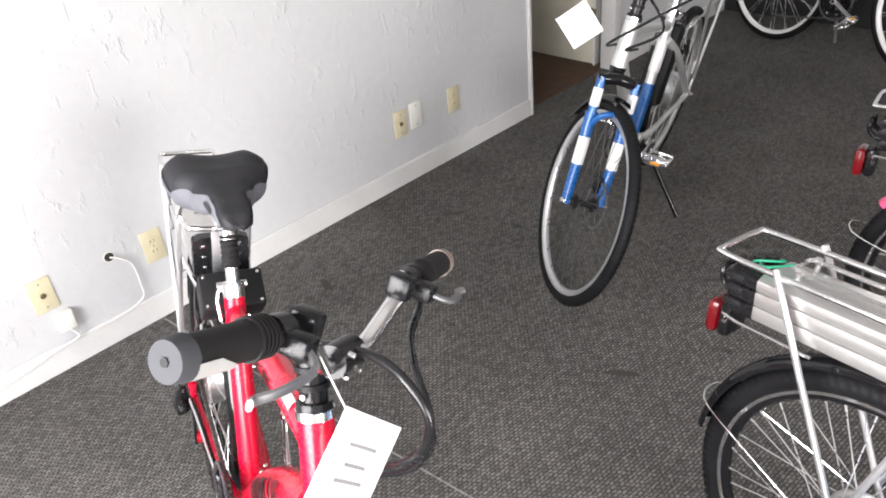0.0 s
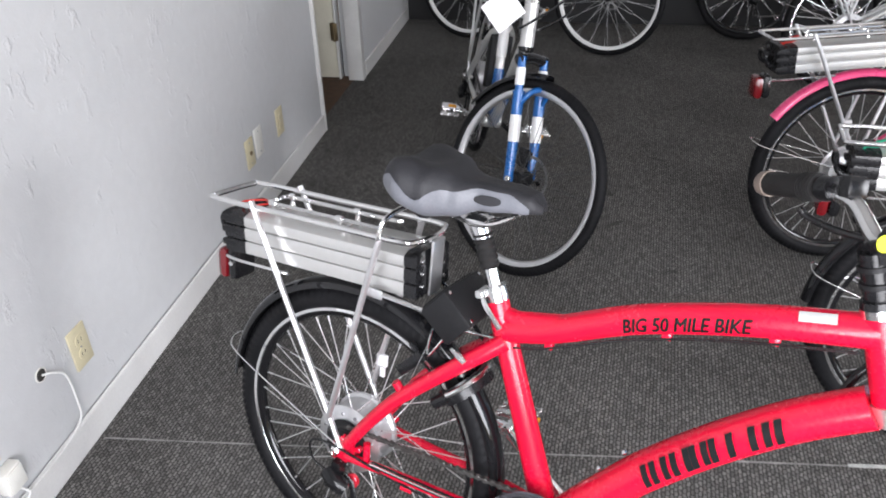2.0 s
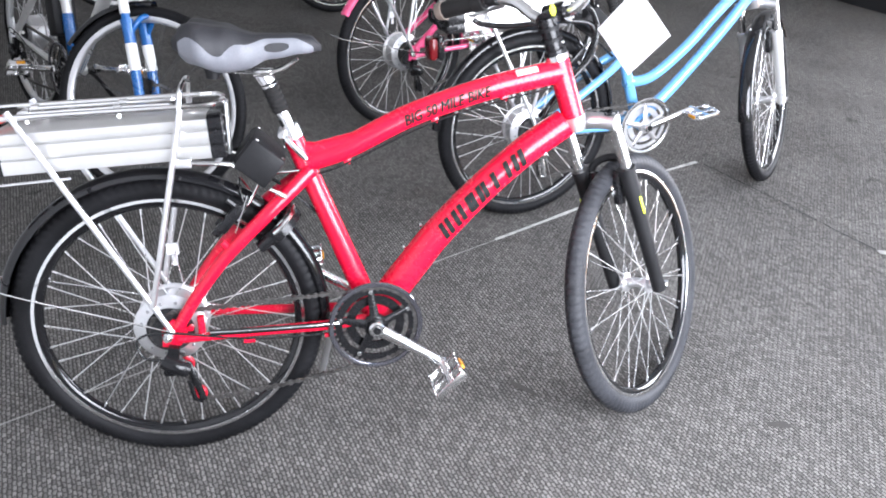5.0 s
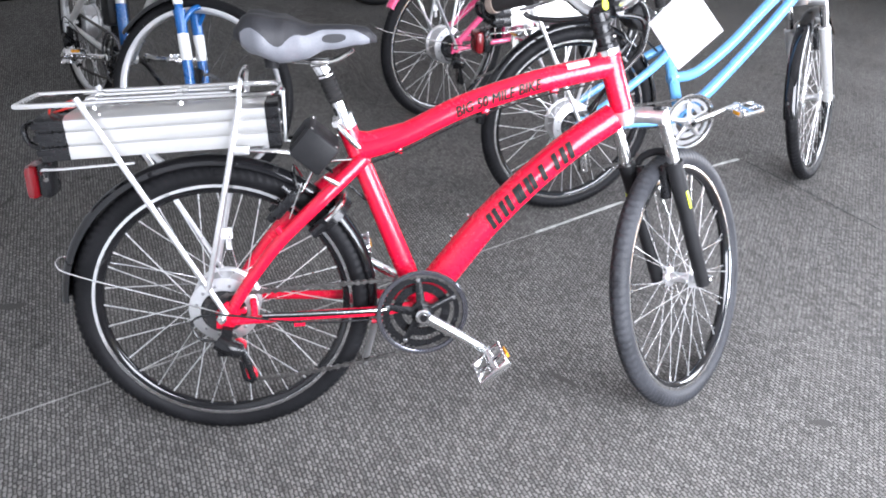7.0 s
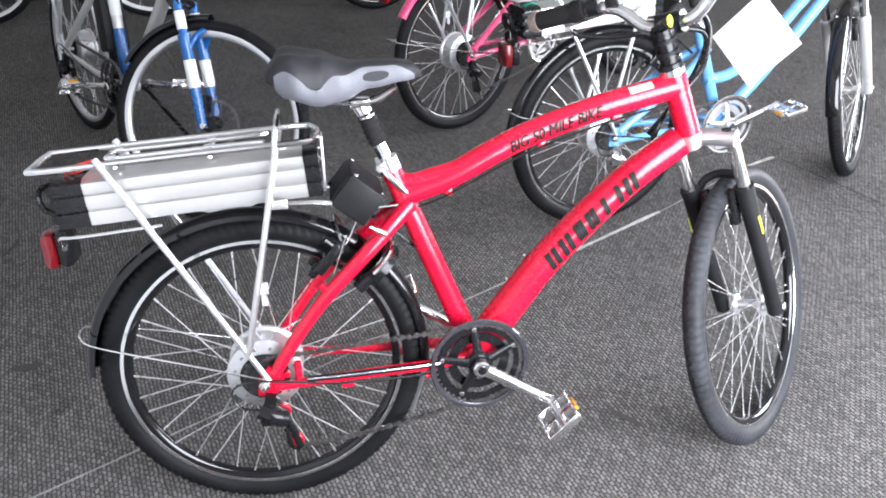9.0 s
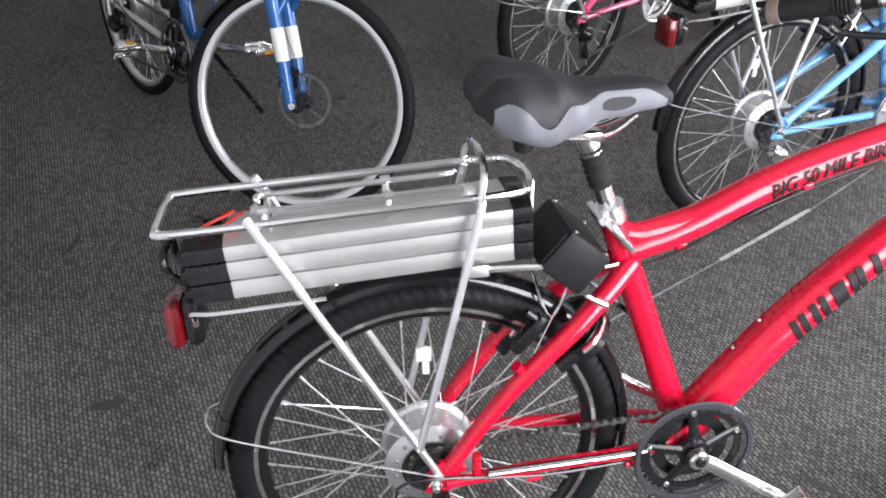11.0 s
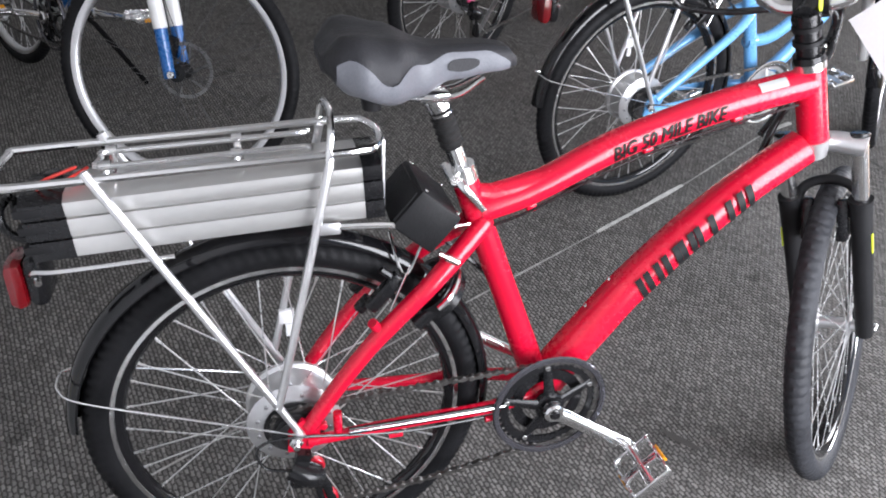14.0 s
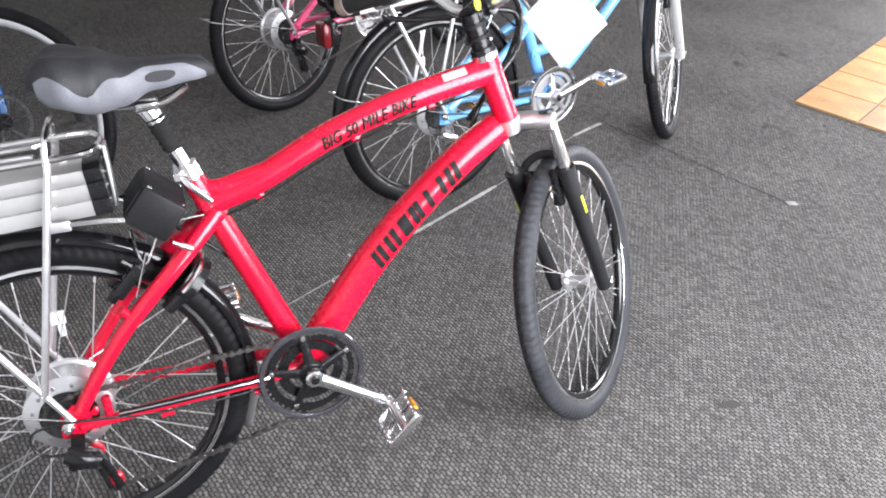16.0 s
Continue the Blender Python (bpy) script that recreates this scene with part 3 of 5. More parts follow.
def build_rack(bike, zr=0.8):
    """Tubular carrier: outer loop, inner rods, two pairs of struts, a hoop; it rises a little ahead."""
    hw = 0.068
    slope = Matrix.Translation((-0.027, 0, -0.0005)) @ Matrix(((1, 0, 0, 0), (0, 1, 0, 0), (0.051, 0, 1, 0), (0, 0, 0, 1)))

    def tilted(*sets):
        return [([slope @ Vector(p) for p in pts], *rest) for pts, *rest in sets]
    loop = [(-0.30, -hw + 0.02, zr), (-0.30, hw - 0.02, zr), (-0.275, hw, zr), (-0.05, hw, zr), (0.15, hw, zr), (0.185, hw - 0.02, zr), (0.195, 0, zr), (0.185, -hw + 0.02, zr), (0.15, -hw, zr), (-0.05, -hw, zr), (-0.275, -hw, zr)]
    line = [slope @ p for p in spline(loop + loop[:1], 5)[:-1]]
    bm = bmesh.new()
    tube(bm, line, 0.0058, 8, closed=True)
    rack = part("rack", bm, CHROME, bike, "tubular polished aluminium luggage rack")
    for y in (-0.028, 0.028):
        part("inner_rod", tubes(*tilted((spline([(-0.175, y * 0.2, zr + 0.002), (-0.178, y * 0.8, zr), (-0.15, y, zr), (0.07, y, zr), (0.10, y * 1.3, zr)], 5), 0.0042, 7))), CHROME, rack)
    for x in (-0.165, 0.0):
        bm = tubes(*tilted((spline([(x, -0.03, zr), (x + 0.004, -0.018, zr - 0.016), (x + 0.004, 0.018, zr - 0.016), (x, 0.03, zr)], 4), 0.0036, 8)))
        for y in (-0.029, 0.029):
            tube(bm, [slope @ Vector(p) for p in ((x - 0.007, y, zr + 0.001), (x + 0.007, y, zr + 0.001))], 0.0068, 10)
            tube(bm, [slope @ Vector(p) for p in ((x, y, zr - 0.018), (x, y, zr + 0.001))], (0.0058, 0.0042), 8)
        part("cross_clip", bm, CHROME, rack)
    for s in (-1, 1):
        part("strut", tubes((spline([(-0.205, s * hw, zr - 0.012), (-0.192, s * (hw + 0.006), zr - 0.034), (0.013, s * 0.074, 0.366), (0.0213, s * 0.074, 0.345)], 6), 0.0062, 8)), ALLOY, rack)
        part("strut", tubes((spline([(0.092, s * hw, zr + 0.003), (0.084, s * (hw + 0.006), zr - 0.040), (0.006, s * 0.076, 0.43), (-0.004, s * 0.076, 0.395)], 6), 0.0062, 8)), ALLOY, rack)
        bm = boxes((0.070, 0.104, s * 0.068 - 0.0025, s * 0.068 + 0.0025, zr - 0.114, zr - 0.096))
        part("bracket", bm, ALLOY, rack)
        part("stay", tubes((spline([(0.10, s * 0.066, zr - 0.104), (0.17, s * 0.056, zr - 0.112), (0.25, s * 0.03, zr - 0.136)], 5), 0.0048, 7)), CHROME, rack)
    bm = boxes((0.010, 0.036, 0.066, 0.074, 0.456, 0.482), (0.020, 0.032, 0.066, 0.072, 0.430, 0.454), bevel=0.001)
    part("pump_bracket", bm, PAPER, rack, "small white plastic bracket")
    part("hoop", tubes(*tilted((spline([(0.116, -hw - 0.004, zr - 0.02), (0.120, -hw - 0.003, zr + 0.012), (0.124, -hw + 0.008, zr + 0.034), (0.126, -0.02, zr + 0.042), (0.126, 0.02, zr + 0.042), (0.124, hw - 0.008, zr + 0.034), (0.120, hw + 0.003, zr + 0.012), (0.116, hw + 0.004, zr - 0.02)], 5), 0.0052, 8))), CHROME, rack)
    return rack


def steering(head_top, head_bot, turn):
    """The turn of fork, front wheel and bars round the head tube."""
    up = (Vector(head_top) - Vector(head_bot)).normalized()
    return Matrix.Translation(head_bot) @ Matrix.Rotation(radians(turn), 4, up) @ Matrix.Translation(-Vector(head_bot))


def bicycle(name, place, heading, lean, cfg, label):
    """One bicycle. Its own axes: x ahead, y to its left, z up, from where the rear tyre stands."""
    g = cfg.get
    bike = tagged(new(name), label, "bicycle", g("group", "bicycles on show in the shop"))
    bike.matrix_basis = pose(place[0], place[1], 0, 0, 0, heading) @ pose(0, 0, 0, -lean, 0, 0) @ Matrix.Diagonal((g("size", 1),) * 3 + (1,))
    bike.empty_display_size = 0.2
    R, tr = g("R", 0.332), g("tr", 0.0235)
    paint, style = g("paint"), g("style")
    AX = g("rear_x", 0.020)
    BB = Vector(g("crank_at", (0.460, 0, 0.305)))
    dx = Vector((g("dx", 0), 0, 0))
    HT, HB = Vector(g("head_top", (0.910, 0, 0.862))) + dx, Vector(g("head_bottom", (0.960, 0, 0.722))) + dx
    FA = Vector(g("front_axle", (1.165, 0, R))) + dx
    axis = (HT - HB).normalized()
    ahead = Vector((axis.z, 0, -axis.x))
    S = steering(HT, HB, g("steer", 0))
    # the front tyre rests on the floor
    up = pose(0, 0, 0, -lean, 0, 0).to_3x3()
    for _ in range(4):
        tip = (up @ (S.to_3x3() @ Vector((0, 1, 0)))).z
        FA.z += (R - tr) * math.sqrt(1 - tip * tip) + tr - (up @ (S @ FA)).z
    ST = Vector(g("seat_top", (0.314, 0, 0.745)))
    # wheels
    wheel("rear_wheel", bike, Matrix.Translation((AX, 0, R)), R, tr, g("rear_hub", "motor"), g("rim"), RUBBER)
    wheel("front_wheel", bike, S @ Matrix.Translation(FA), R, tr, g("front_hub", "front"), g("rim"), g("front_tyre", RUBBER), spoke_mat=g("front_spokes"))
    # frame
    tt = [(0.326, 0, 0.676), (0.41, 0, 0.703), (0.53, 0, 0.761), (0.62, 0, 0.794), (0.73, 0, 0.826), (0.868, 0, 0.856)]
    dt = [(0.474, 0, 0.326), (0.512, 0, 0.379), (0.557, 0, 0.438), (0.607, 0, 0.501), (0.702, 0, 0.599), (0.80, 0, 0.684), (0.888, 0, 0.744)]
    if style == "step":
        tt = [(0.405, 0, 0.455), (0.52, 0, 0.468), (0.66, 0, 0.560), (0.80, 0, 0.690), (0.930, 0, 0.800)]
        dt = [(0.487, 0, 0.312), (0.60, 0, 0.395), (0.72, 0, 0.505), (0.84, 0, 0.625), (0.948, 0, 0.745)]
    if style == "diamond":
        tt = [(0.325, 0, 0.70), (0.6, 0, 0.77), (0.915, 0, 0.835)]
        dt = [(0.487, 0, 0.315), (0.72, 0, 0.52), (0.945, 0, 0.745)]
    tt, dt = [[(x + dx.x * max(0, x - 0.45) / 0.5, y, z) for x, y, z in q] for q in (tt, dt)]
    tr_t, tr_d = g("top_r", 0.0245), g("down_r", 0.0355)
    sp_t, sp_d = spline(tt, 8), spline(dt, 8)
    bm = tubes((sp_t, (tr_t, tr_t * 1.05), 18), (sp_d, (tr_d * 1.05, tr_d * 0.9), 18), ([BB, BB.lerp(ST, 0.5), ST], g("seat_r", (0.020, 0.0185)), 16), ([HB - axis * 0.004, HT], 0.0245, 18))
    disc(bm, 0.026, -0.037, 0.037, 24, Matrix.Translation(BB))
    tube(bm, [(0.304, 0, 0.706), (0.345, 0, 0.698), (0.425, 0, 0.714)] if style == "cruiser" else [tt[0], Vector(tt[0]) + Vector((0.03, 0, 0.004))], (0.015, 0.022), 12)
    sty = g("stay_top", 0.655)
    sx = BB.x + (ST.x - BB.x) * (sty - BB.z) / (ST.z - BB.z)
    for s in (-1, 1):
        top, foot = Vector((sx + 0.004, 0, sty + 0.004)), Vector((AX + 0.022, 0, R + 0.018))
        bow = ((0, 0.014, 0), (0.12, 0.034, 0.006), (0.28, 0.054, 0.014), (0.45, 0.062, 0.0195), (0.6, 0.066, 0.0215), (0.8, 0.068, 0.014), (1, 0.068, 0)) if style == "cruiser" else ((0, 0.014, 0), (0.12, 0.036, 0), (0.28, 0.050, 0), (0.6, 0.060, 0), (1, 0.068, 0))
        tube(bm, spline([top.lerp(foot, f) + Vector((-0.71 * a, s * y, 0.70 * a)) for f, y, a in bow], 6), (0.0165, 0.0130), 12)
        tube(bm, spline([(BB.x - 0.017, s * 0.028, BB.z + 0.002), (BB.x - 0.105, s * 0.046, BB.z + 0.002), (0.2, s * 0.055, 0.314), (AX + 0.018, s * 0.068, R - 0.012)], 6), (0.0125, 0.0095), 12)
        prism(bm, [(AX - 0.014, R - 0.026), (AX + 0.016, R - 0.030), (AX + 0.040, R - 0.010), (AX + 0.038, R + 0.022), (AX + 0.012, R + 0.036), (AX - 0.012, R + 0.014)], s * 0.064, s * 0.072)
        disc(bm, 0.007, 0, 0.012, 10, Matrix.Translation((AX + 0.045, s * 0.066, R + 0.01)) @ Matrix.Rotation(radians(35), 4, "Y"))
    fr = part("frame", bm, paint, bike, g("frame_label", ""))
    if style == "cruiser":
        bm, w = lettering("BIG 50 MILE BIKE", 0.0305, 0.92)
        for v in bm.verts:
            v.co.x *= 0.192 / w
        wrap_on_tube(bm, sp_t, tr_t, 0.222, -0.06)
        part("lettering", bm, BLACKINK, fr, "black printed words along the top tube")
        start = 0.238
        for strokes, step in (((0.0, 0.017), 0.039), ((0.0, 0.018), 0.038), ((0.004, 0.016), 0.036), ((0.0, 0.014), 0.034), ((0.009,), 0.036), ((0.009,), 0.031), ((0.0,), 0.018), ((0.0,), 0.018)):
            for x in strokes:
                bm = bmesh.new()
                bmesh.ops.create_grid(bm, x_segments=2, y_segments=6, size=0.5)
                for v in bm.verts:
                    v.co = Vector((x + v.co.x * 0.0118 + v.co.y * 0.010, v.co.y * 0.036, 0))
                wrap_on_tube(bm, sp_d, tr_d, start, 0.12)
                part("decal_bar", bm, BLACKINK, fr)
            start += step
        bm = bmesh.new()
        bmesh.ops.create_grid(bm, x_segments=3, y_segments=4, size=0.5)
        for v in bm.verts:
            v.co = Vector((v.co.x * 0.048, v.co.y * 0.015, 0))
        wrap_on_tube(bm, sp_t, tr_t * 1.02, 0.498, 0.80)
        part("label_sticker", bm, PALEPL, fr, "small pale label")
        for x in (0.410, 0.592, 0.745):
            p = min(sp_t, key=lambda q: abs(q.x - x))
            part("cable_stop", boxes((p.x - 0.008, p.x + 0.008, -0.012, 0.002, p.z - tr_t - 0.010, p.z - tr_t + 0.004)), paint, fr)
        for x, z in ((0.562, 0.523), (0.525, 0.473)):
            part("bottle_boss", disc(bmesh.new(), 0.004, 0, 0.006, 8, Matrix.Translation((x + 0.004, 0, z - 0.003)) @ Matrix.Rotation(radians(50), 4, "Y") @ Matrix.Rotation(radians(90), 4, "X")), CHROME, fr)
        for p0, p1, r in (((0.158, -0.064, 0.512), (0.146, -0.069, 0.531), 0.0085), ((0.088, -0.066, 0.326), (0.088, -0.066, 0.364), 0.0075), ((0.172, -0.062, 0.296), (0.196, -0.062, 0.297), 0.0055), ((0.345, -0.050, 0.290), (0.368, -0.048, 0.290), 0.0055)):
            part("lug", tubes(([p0, p1], r, 10)), paint, fr)
        rs = [(0.400, -0.046, 0.318), (0.35, -0.055, 0.318), (0.2, -0.064, 0.321), (0.105, -0.072, 0.326)]
        part("chainstay_guard", tubes((spline(rs, 6), 0.0068, 10, 0.7)), BLACKP, fr, "black strip along the chainstay")
        part("guard_edge", tubes((spline([(x, y - 0.006, z + 0.004) for x, y, z in rs], 6), 0.0026, 8)), CHROME, fr, "bright edge of the chainstay strip")
        part("gear_cable", tubes((spline([(0.34, -0.012, 0.648), (0.41, -0.012, 0.672), (0.53, -0.012, 0.729), (0.62, -0.012, 0.763), (0.73, -0.012, 0.795), (0.85, -0.012, 0.822)], 6), 0.0022, 6)), CABLE, fr)
    if style == "diamond" and g("accent"):
        part("frame_sleeve", tubes(([Vector(dt[0]), Vector(dt[1])], tr_d + 0.001, 16)), g("accent"), fr)
        part("frame_sleeve", tubes(([BB, BB.lerp(ST, 0.45)], 0.0212, 16)), g("accent"), fr)
        part("white_sleeve", tubes(([BB.lerp(ST, 0.55), BB.lerp(ST, 0.8)], 0.0212, 16)), WHITEP, fr)
    # seat post and saddle
    lift = g("saddle_lift", 0.0)
    sd = (ST - BB).normalized()
    PT = ST + sd * (0.122 + lift)
    post = part("seatpost", tubes(([ST - sd * 0.02, PT], 0.0135, 14)), CHROME, bike, "polished aluminium seat post")
    part("rubber_boot", lathe(bmesh.new(), [(0.0137, 0.046)] + [(0.0185 if i % 2 else 0.0158, 0.048 + i * 0.0055) for i in range(12)] + [(0.0137, 0.112)], 18, Matrix.Translation(ST + sd * lift) @ Matrix.Rotation(math.atan2(sd.x, sd.z), 4, "Y") @ Matrix.Rotation(radians(90), 4, "X")), GRIP, post)
    bm = tubes(([ST - sd * 0.012, ST + sd * 0.014], 0.0225, 16), (spline([ST + Vector((-0.016, -0.018, 0.0)), ST + Vector((-0.005, -0.032, -0.012)), ST + Vector((0.028, -0.030, -0.050))], 5), 0.0058, 8, 0.7))
    disc(bm, 0.008, -0.03, 0.03, 12, Matrix.Translation(ST + Vector((-0.020, 0, 0))))
    part("quick_release", bm, CHROME, post)
    part("saddle_clamp", block(tubes(([PT - sd * 0.022, PT + Vector((-0.006, 0, 0.006))], (0.0165, 0.0185), 14)), PT.x - 0.024, PT.x + 0.016, -0.023, 0.023, PT.z + 0.002, PT.z + 0.017, 0.005), CHROME, post)
    sad = build_saddle(bike, PT.x - g("saddle_back", 0.150), dz=PT.z - 0.871)
    for s in (-1, 1):
        part("rail", tubes((spline([(PT.x - 0.11, s * 0.035, PT.z + 0.030), (PT.x - 0.05, s * 0.022, PT.z + 0.012), (PT.x + 0.02, s * 0.020, PT.z + 0.012), (PT.x + 0.065, s * 0.010, PT.z + 0.034)], 5), 0.0036, 6)), CHROME, sad)
    if style != "diamond":
        for y in (-0.034, 0.034):
            part("saddle_bumper", tubes(([(PT.x - 0.098, y * 0.9, PT.z + 0.002), (PT.x - 0.098, y * 0.9, PT.z + 0.034)], (0.013, 0.018), 12)), MATTBLK, sad)
    # fork
    crown = HB - axis * 0.040 + ahead * g("fork_off", 0.030)
    fy = 0.060
    fk_mat, st_mat = g("fork", MATTBLK), g("stanchion", CHROME)
    bm = bmesh.new()
    tube(bm, spline([crown + Vector((0.004, -fy - 0.012, 0)), crown + Vector((0.002, -0.03, 0.008)), crown + Vector((0, 0, 0.010)), crown + Vector((0.002, 0.03, 0.008)), crown + Vector((0.004, fy + 0.012, 0))], 4), 0.0185, 12, 1.0)
    tube(bm, [HB - axis * 0.030, HB + axis * 0.004], (0.020, 0.027), 16)
    bmesh.ops.transform(bm, matrix=S, verts=bm.verts)
    fork = part("fork", bm, g("crown", ALLOY), bike, g("fork_label", "suspension fork with bright stanchions and black lowers"))
    for s in (-1, 1):
        top, low = crown + Vector((0.004, s * fy, 0.016)), FA + Vector((-0.006, s * fy, 0.0))
        mid = top.lerp(low, 0.33)
        bm = tubes(([S @ top, S @ mid], 0.0140, 14))
        part("stanchion", bm, st_mat, fork)
        bm = tubes(([S @ top.lerp(low, 0.285), S @ top.lerp(low, 0.305)], 0.021, 14), ([S @ top.lerp(low, 0.305), S @ top.lerp(low, 0.6), S @ (low - Vector((0, 0, 0.012)))], (0.0198, 0.0165), 14))
        part("lower_leg", bm, fk_mat, fork)
        if g("fork_white"):
            part("white_band", tubes(([S @ top.lerp(low, 0.48), S @ top.lerp(low, 0.70)], 0.0196, 14)), WHITEP, fork)
            part("white_band", tubes(([S @ top.lerp(low, 0.10), S @ top.lerp(low, 0.24)], 0.0165, 14)), WHITEP, fork)
        elif style == "cruiser":
            bm = bmesh.new()
            p = top.lerp(low, 0.50) + Vector((-0.006, -0.0178 if s < 0 else 0.0178, 0))
            block(bm, -0.004, 0.004, -0.0012, 0.0012, -0.022, 0.022, 0.0005, S @ Matrix.Translation(p) @ Matrix.Rotation(math.atan2(low.x - top.x, top.z - low.z) * -1, 4, "Y"))
            part("fork_sticker", bm, LIME, fork, "lime green strip")
        bm = bmesh.new()
        disc(bm, 0.0165, 0, 0.008, 16, S @ Matrix.Translation(top) @ Matrix.Rotation(radians(90), 4, "X"))
        part("leg_cap", bm, PLASTIC, fork)
        if g("front_hub", "front") != "disc":
            bm = bmesh.new()
            mid2 = top.lerp(low, 0.37)
            block(bm, mid2.x - 0.012, mid2.x + 0.012, s * 0.030 - 0.010, s * 0.030 + 0.010, mid2.z - 0.050, mid2.z + 0.030, 0.004, S)
            part("brake_arm", bm, PLASTIC, fork)
    arch_c = crown.lerp(FA, 0.35)
    pts = [arch_c + Vector((0.012, -fy, -0.01)), arch_c + Vector((0.028, -0.045, 0.045)), arch_c + Vector((0.034, 0, 0.062)), arch_c + Vector((0.028, 0.045, 0.045)), arch_c + Vector((0.012, fy, -0.01))]
    part("fork_arch", tubes(([S @ p for p in spline(pts, 5)], 0.0095, 10)), fk_mat, fork)
    bm = bmesh.new()
    disc(bm, 0.0055, -0.082, 0.082, 12, S @ Matrix.Translation(FA))
    disc(bm, 0.010, -0.082, -0.070, 12, S @ Matrix.Translation(FA))
    part("axle", bm, CHROME, fork)
    if g("front_hub") == "disc":
        bm = bmesh.new()
        block(bm, FA.x - 0.085, FA.x - 0.030, 0.030, 0.062, FA.z + 0.020, FA.z + 0.085, 0.008, S)
        part("caliper", bm, PLASTIC, fork)
    # crankset and chain
    ca = radians(g("crank", -31))
    arm = Vector((0.172 * math.cos(ca), 0, 0.172 * math.sin(ca)))
    bm = bmesh.new()
    gm = Matrix.Translation(BB)
    disc(bm, 0.089, -0.056, -0.052, 60, gm, 0.074)
    for i in range(44):
        a = 2 * math.pi * i / 44
        block(bm, 0.087, 0.0935, -0.0555, -0.0525, -0.0028, 0.0028, 0, gm @ Matrix.Rotation(a, 4, "Y"))
    for i in range(5):
        a = 2 * math.pi * (i + 0.35) / 5
        tube(bm, [gm @ Vector((0.012 * math.cos(a), -0.062, 0.012 * math.sin(a))), gm @ Vector((0.079 * math.cos(a), -0.055, 0.079 * math.sin(a)))], (0.0115, 0.0075), 8, 0.45)
    disc(bm, 0.027, -0.066, -0.050, 28, gm)
    for i in range(30):
        a = 2 * math.pi * i / 30
        block(bm, 0.050, 0.0535, -0.0468, -0.0442, -0.0024, 0.0024, 0, gm @ Matrix.Rotation(a, 4, "Y"))
    disc(bm, 0.066, -0.047, -0.044, 48, gm, 0.046)
    crank = part("crankset", bm, g("ring_mat", PLASTIC), bike, g("ring_label", "black chainring with spider"))
    bm = bmesh.new()
    lathe(bm, [(0.0930, -0.061), (0.0940, -0.0640), (0.098, -0.0655), (0.1030, -0.0655), (0.1052, -0.062), (0.1030, -0.059), (0.095, -0.0585)], 72, gm)
    part("chain_guard", bm, g("guard", GUARD), crank, g("guard_label", "dark polished guard ring"))
    nut = mesh_of("chainring_bolt", disc(bmesh.new(), 0.0052, -0.0605, -0.050, 12), CHROME)
    for i in range(5):
        a = 2 * math.pi * (i + 0.35) / 5
        ob = new("chainring_bolt", nut)
        ob.parent, ob.matrix_basis = crank, gm @ Matrix.Translation((0.080 * math.cos(a), 0, 0.080 * math.sin(a)))
    for s, sgn in ((-1, 1), (1, -1)):
        a0, a1 = BB + Vector((0, s * 0.078, 0)), BB + arm * sgn + Vector((0, s * 0.098, 0))
        bm = bmesh.new()
        tube(bm, [a0 - (a1 - a0) * 0.04, a0, a0.lerp(a1, 0.5), a1, a1 + (a1 - a0) * 0.05], (0.0155, 0.0105), 12, 0.62)
        disc(bm, 0.018, -0.010, 0.010, 20, Matrix.Translation(a0))
        disc(bm, 0.0125, -0.008, 0.008, 16, Matrix.Translation(a1))
        ca_ob = part("crank_arm", bm, CHROME, crank, "polished crank arm")
        bm = bmesh.new()
        disc(bm, 0.009, s * 0.0, s * 0.014, 12, Matrix.Translation(a0))
        part("crank_bolt", bm, PLASTIC, crank)
        # pedal
        c = a1 + Vector((0, s * 0.056, 0))
        pm = Matrix.Translation(c) @ Matrix.Rotation(g("pedal_tilt", radians(-45)) if s < 0 else radians(-5), 4, "Y") @ Matrix.Diagonal((0.94, 0.95, 0.95, 1))
        bm = bmesh.new()
        for x in (-0.040, 0.040):
            block(bm, x - 0.003, x + 0.003, -0.042, 0.042, -0.013, 0.013, 0.002, pm)
            for k in range(5):
                block(bm, x - 0.003, x + 0.003, -0.040 + k * 0.018, -0.034 + k * 0.018, 0.011, 0.017, 0.001, pm)
        for y in (-0.044, 0.044):
            block(bm, -0.043, 0.043, y - 0.003, y + 0.003, -0.010, 0.010, 0.003, pm)
        block(bm, -0.038, 0.038, -0.008, 0.008, -0.008, 0.008, 0.002, pm)
        tube(bm, [pm @ Vector((0, -s * 0.06, 0)), pm @ Vector((0, s * 0.044, 0))], 0.010, 12)
        part("pedal", bm, CHROME, crank, "alloy cage pedal")
        for x in (-0.0445, 0.0445):
            part("pedal_reflector", block(bmesh.new(), x - 0.0022, x + 0.0022, -0.017, 0.017, -0.006, 0.006, 0.001, pm), YELLOW, crank, "amber reflector")
    links = []
    n_up = 30
    for k in range(n_up):
        links.append(Vector((AX + 0.01, -0.05, R + 0.043)).lerp(BB + Vector((0.02, -0.054, 0.089)), k / n_up))
    for k in range(20):
        a = radians(88 - 170 * k / 20)
        links.append(BB + Vector((0.090 * math.cos(a), -0.054, 0.090 * math.sin(a))))
    low = [BB + Vector((0.0, -0.054, -0.090)), Vector((0.23, -0.052, 0.172)), Vector((0.072, -0.050, 0.156)), Vector((0.052, -0.050, 0.178)), Vector((0.052, -0.050, 0.235)), Vector((0.04, -0.05, 0.27)), Vector((AX - 0.035, -0.05, 0.31)), Vector((AX - 0.03, -0.05, 0.36))]
    sl = spline(low, 12)
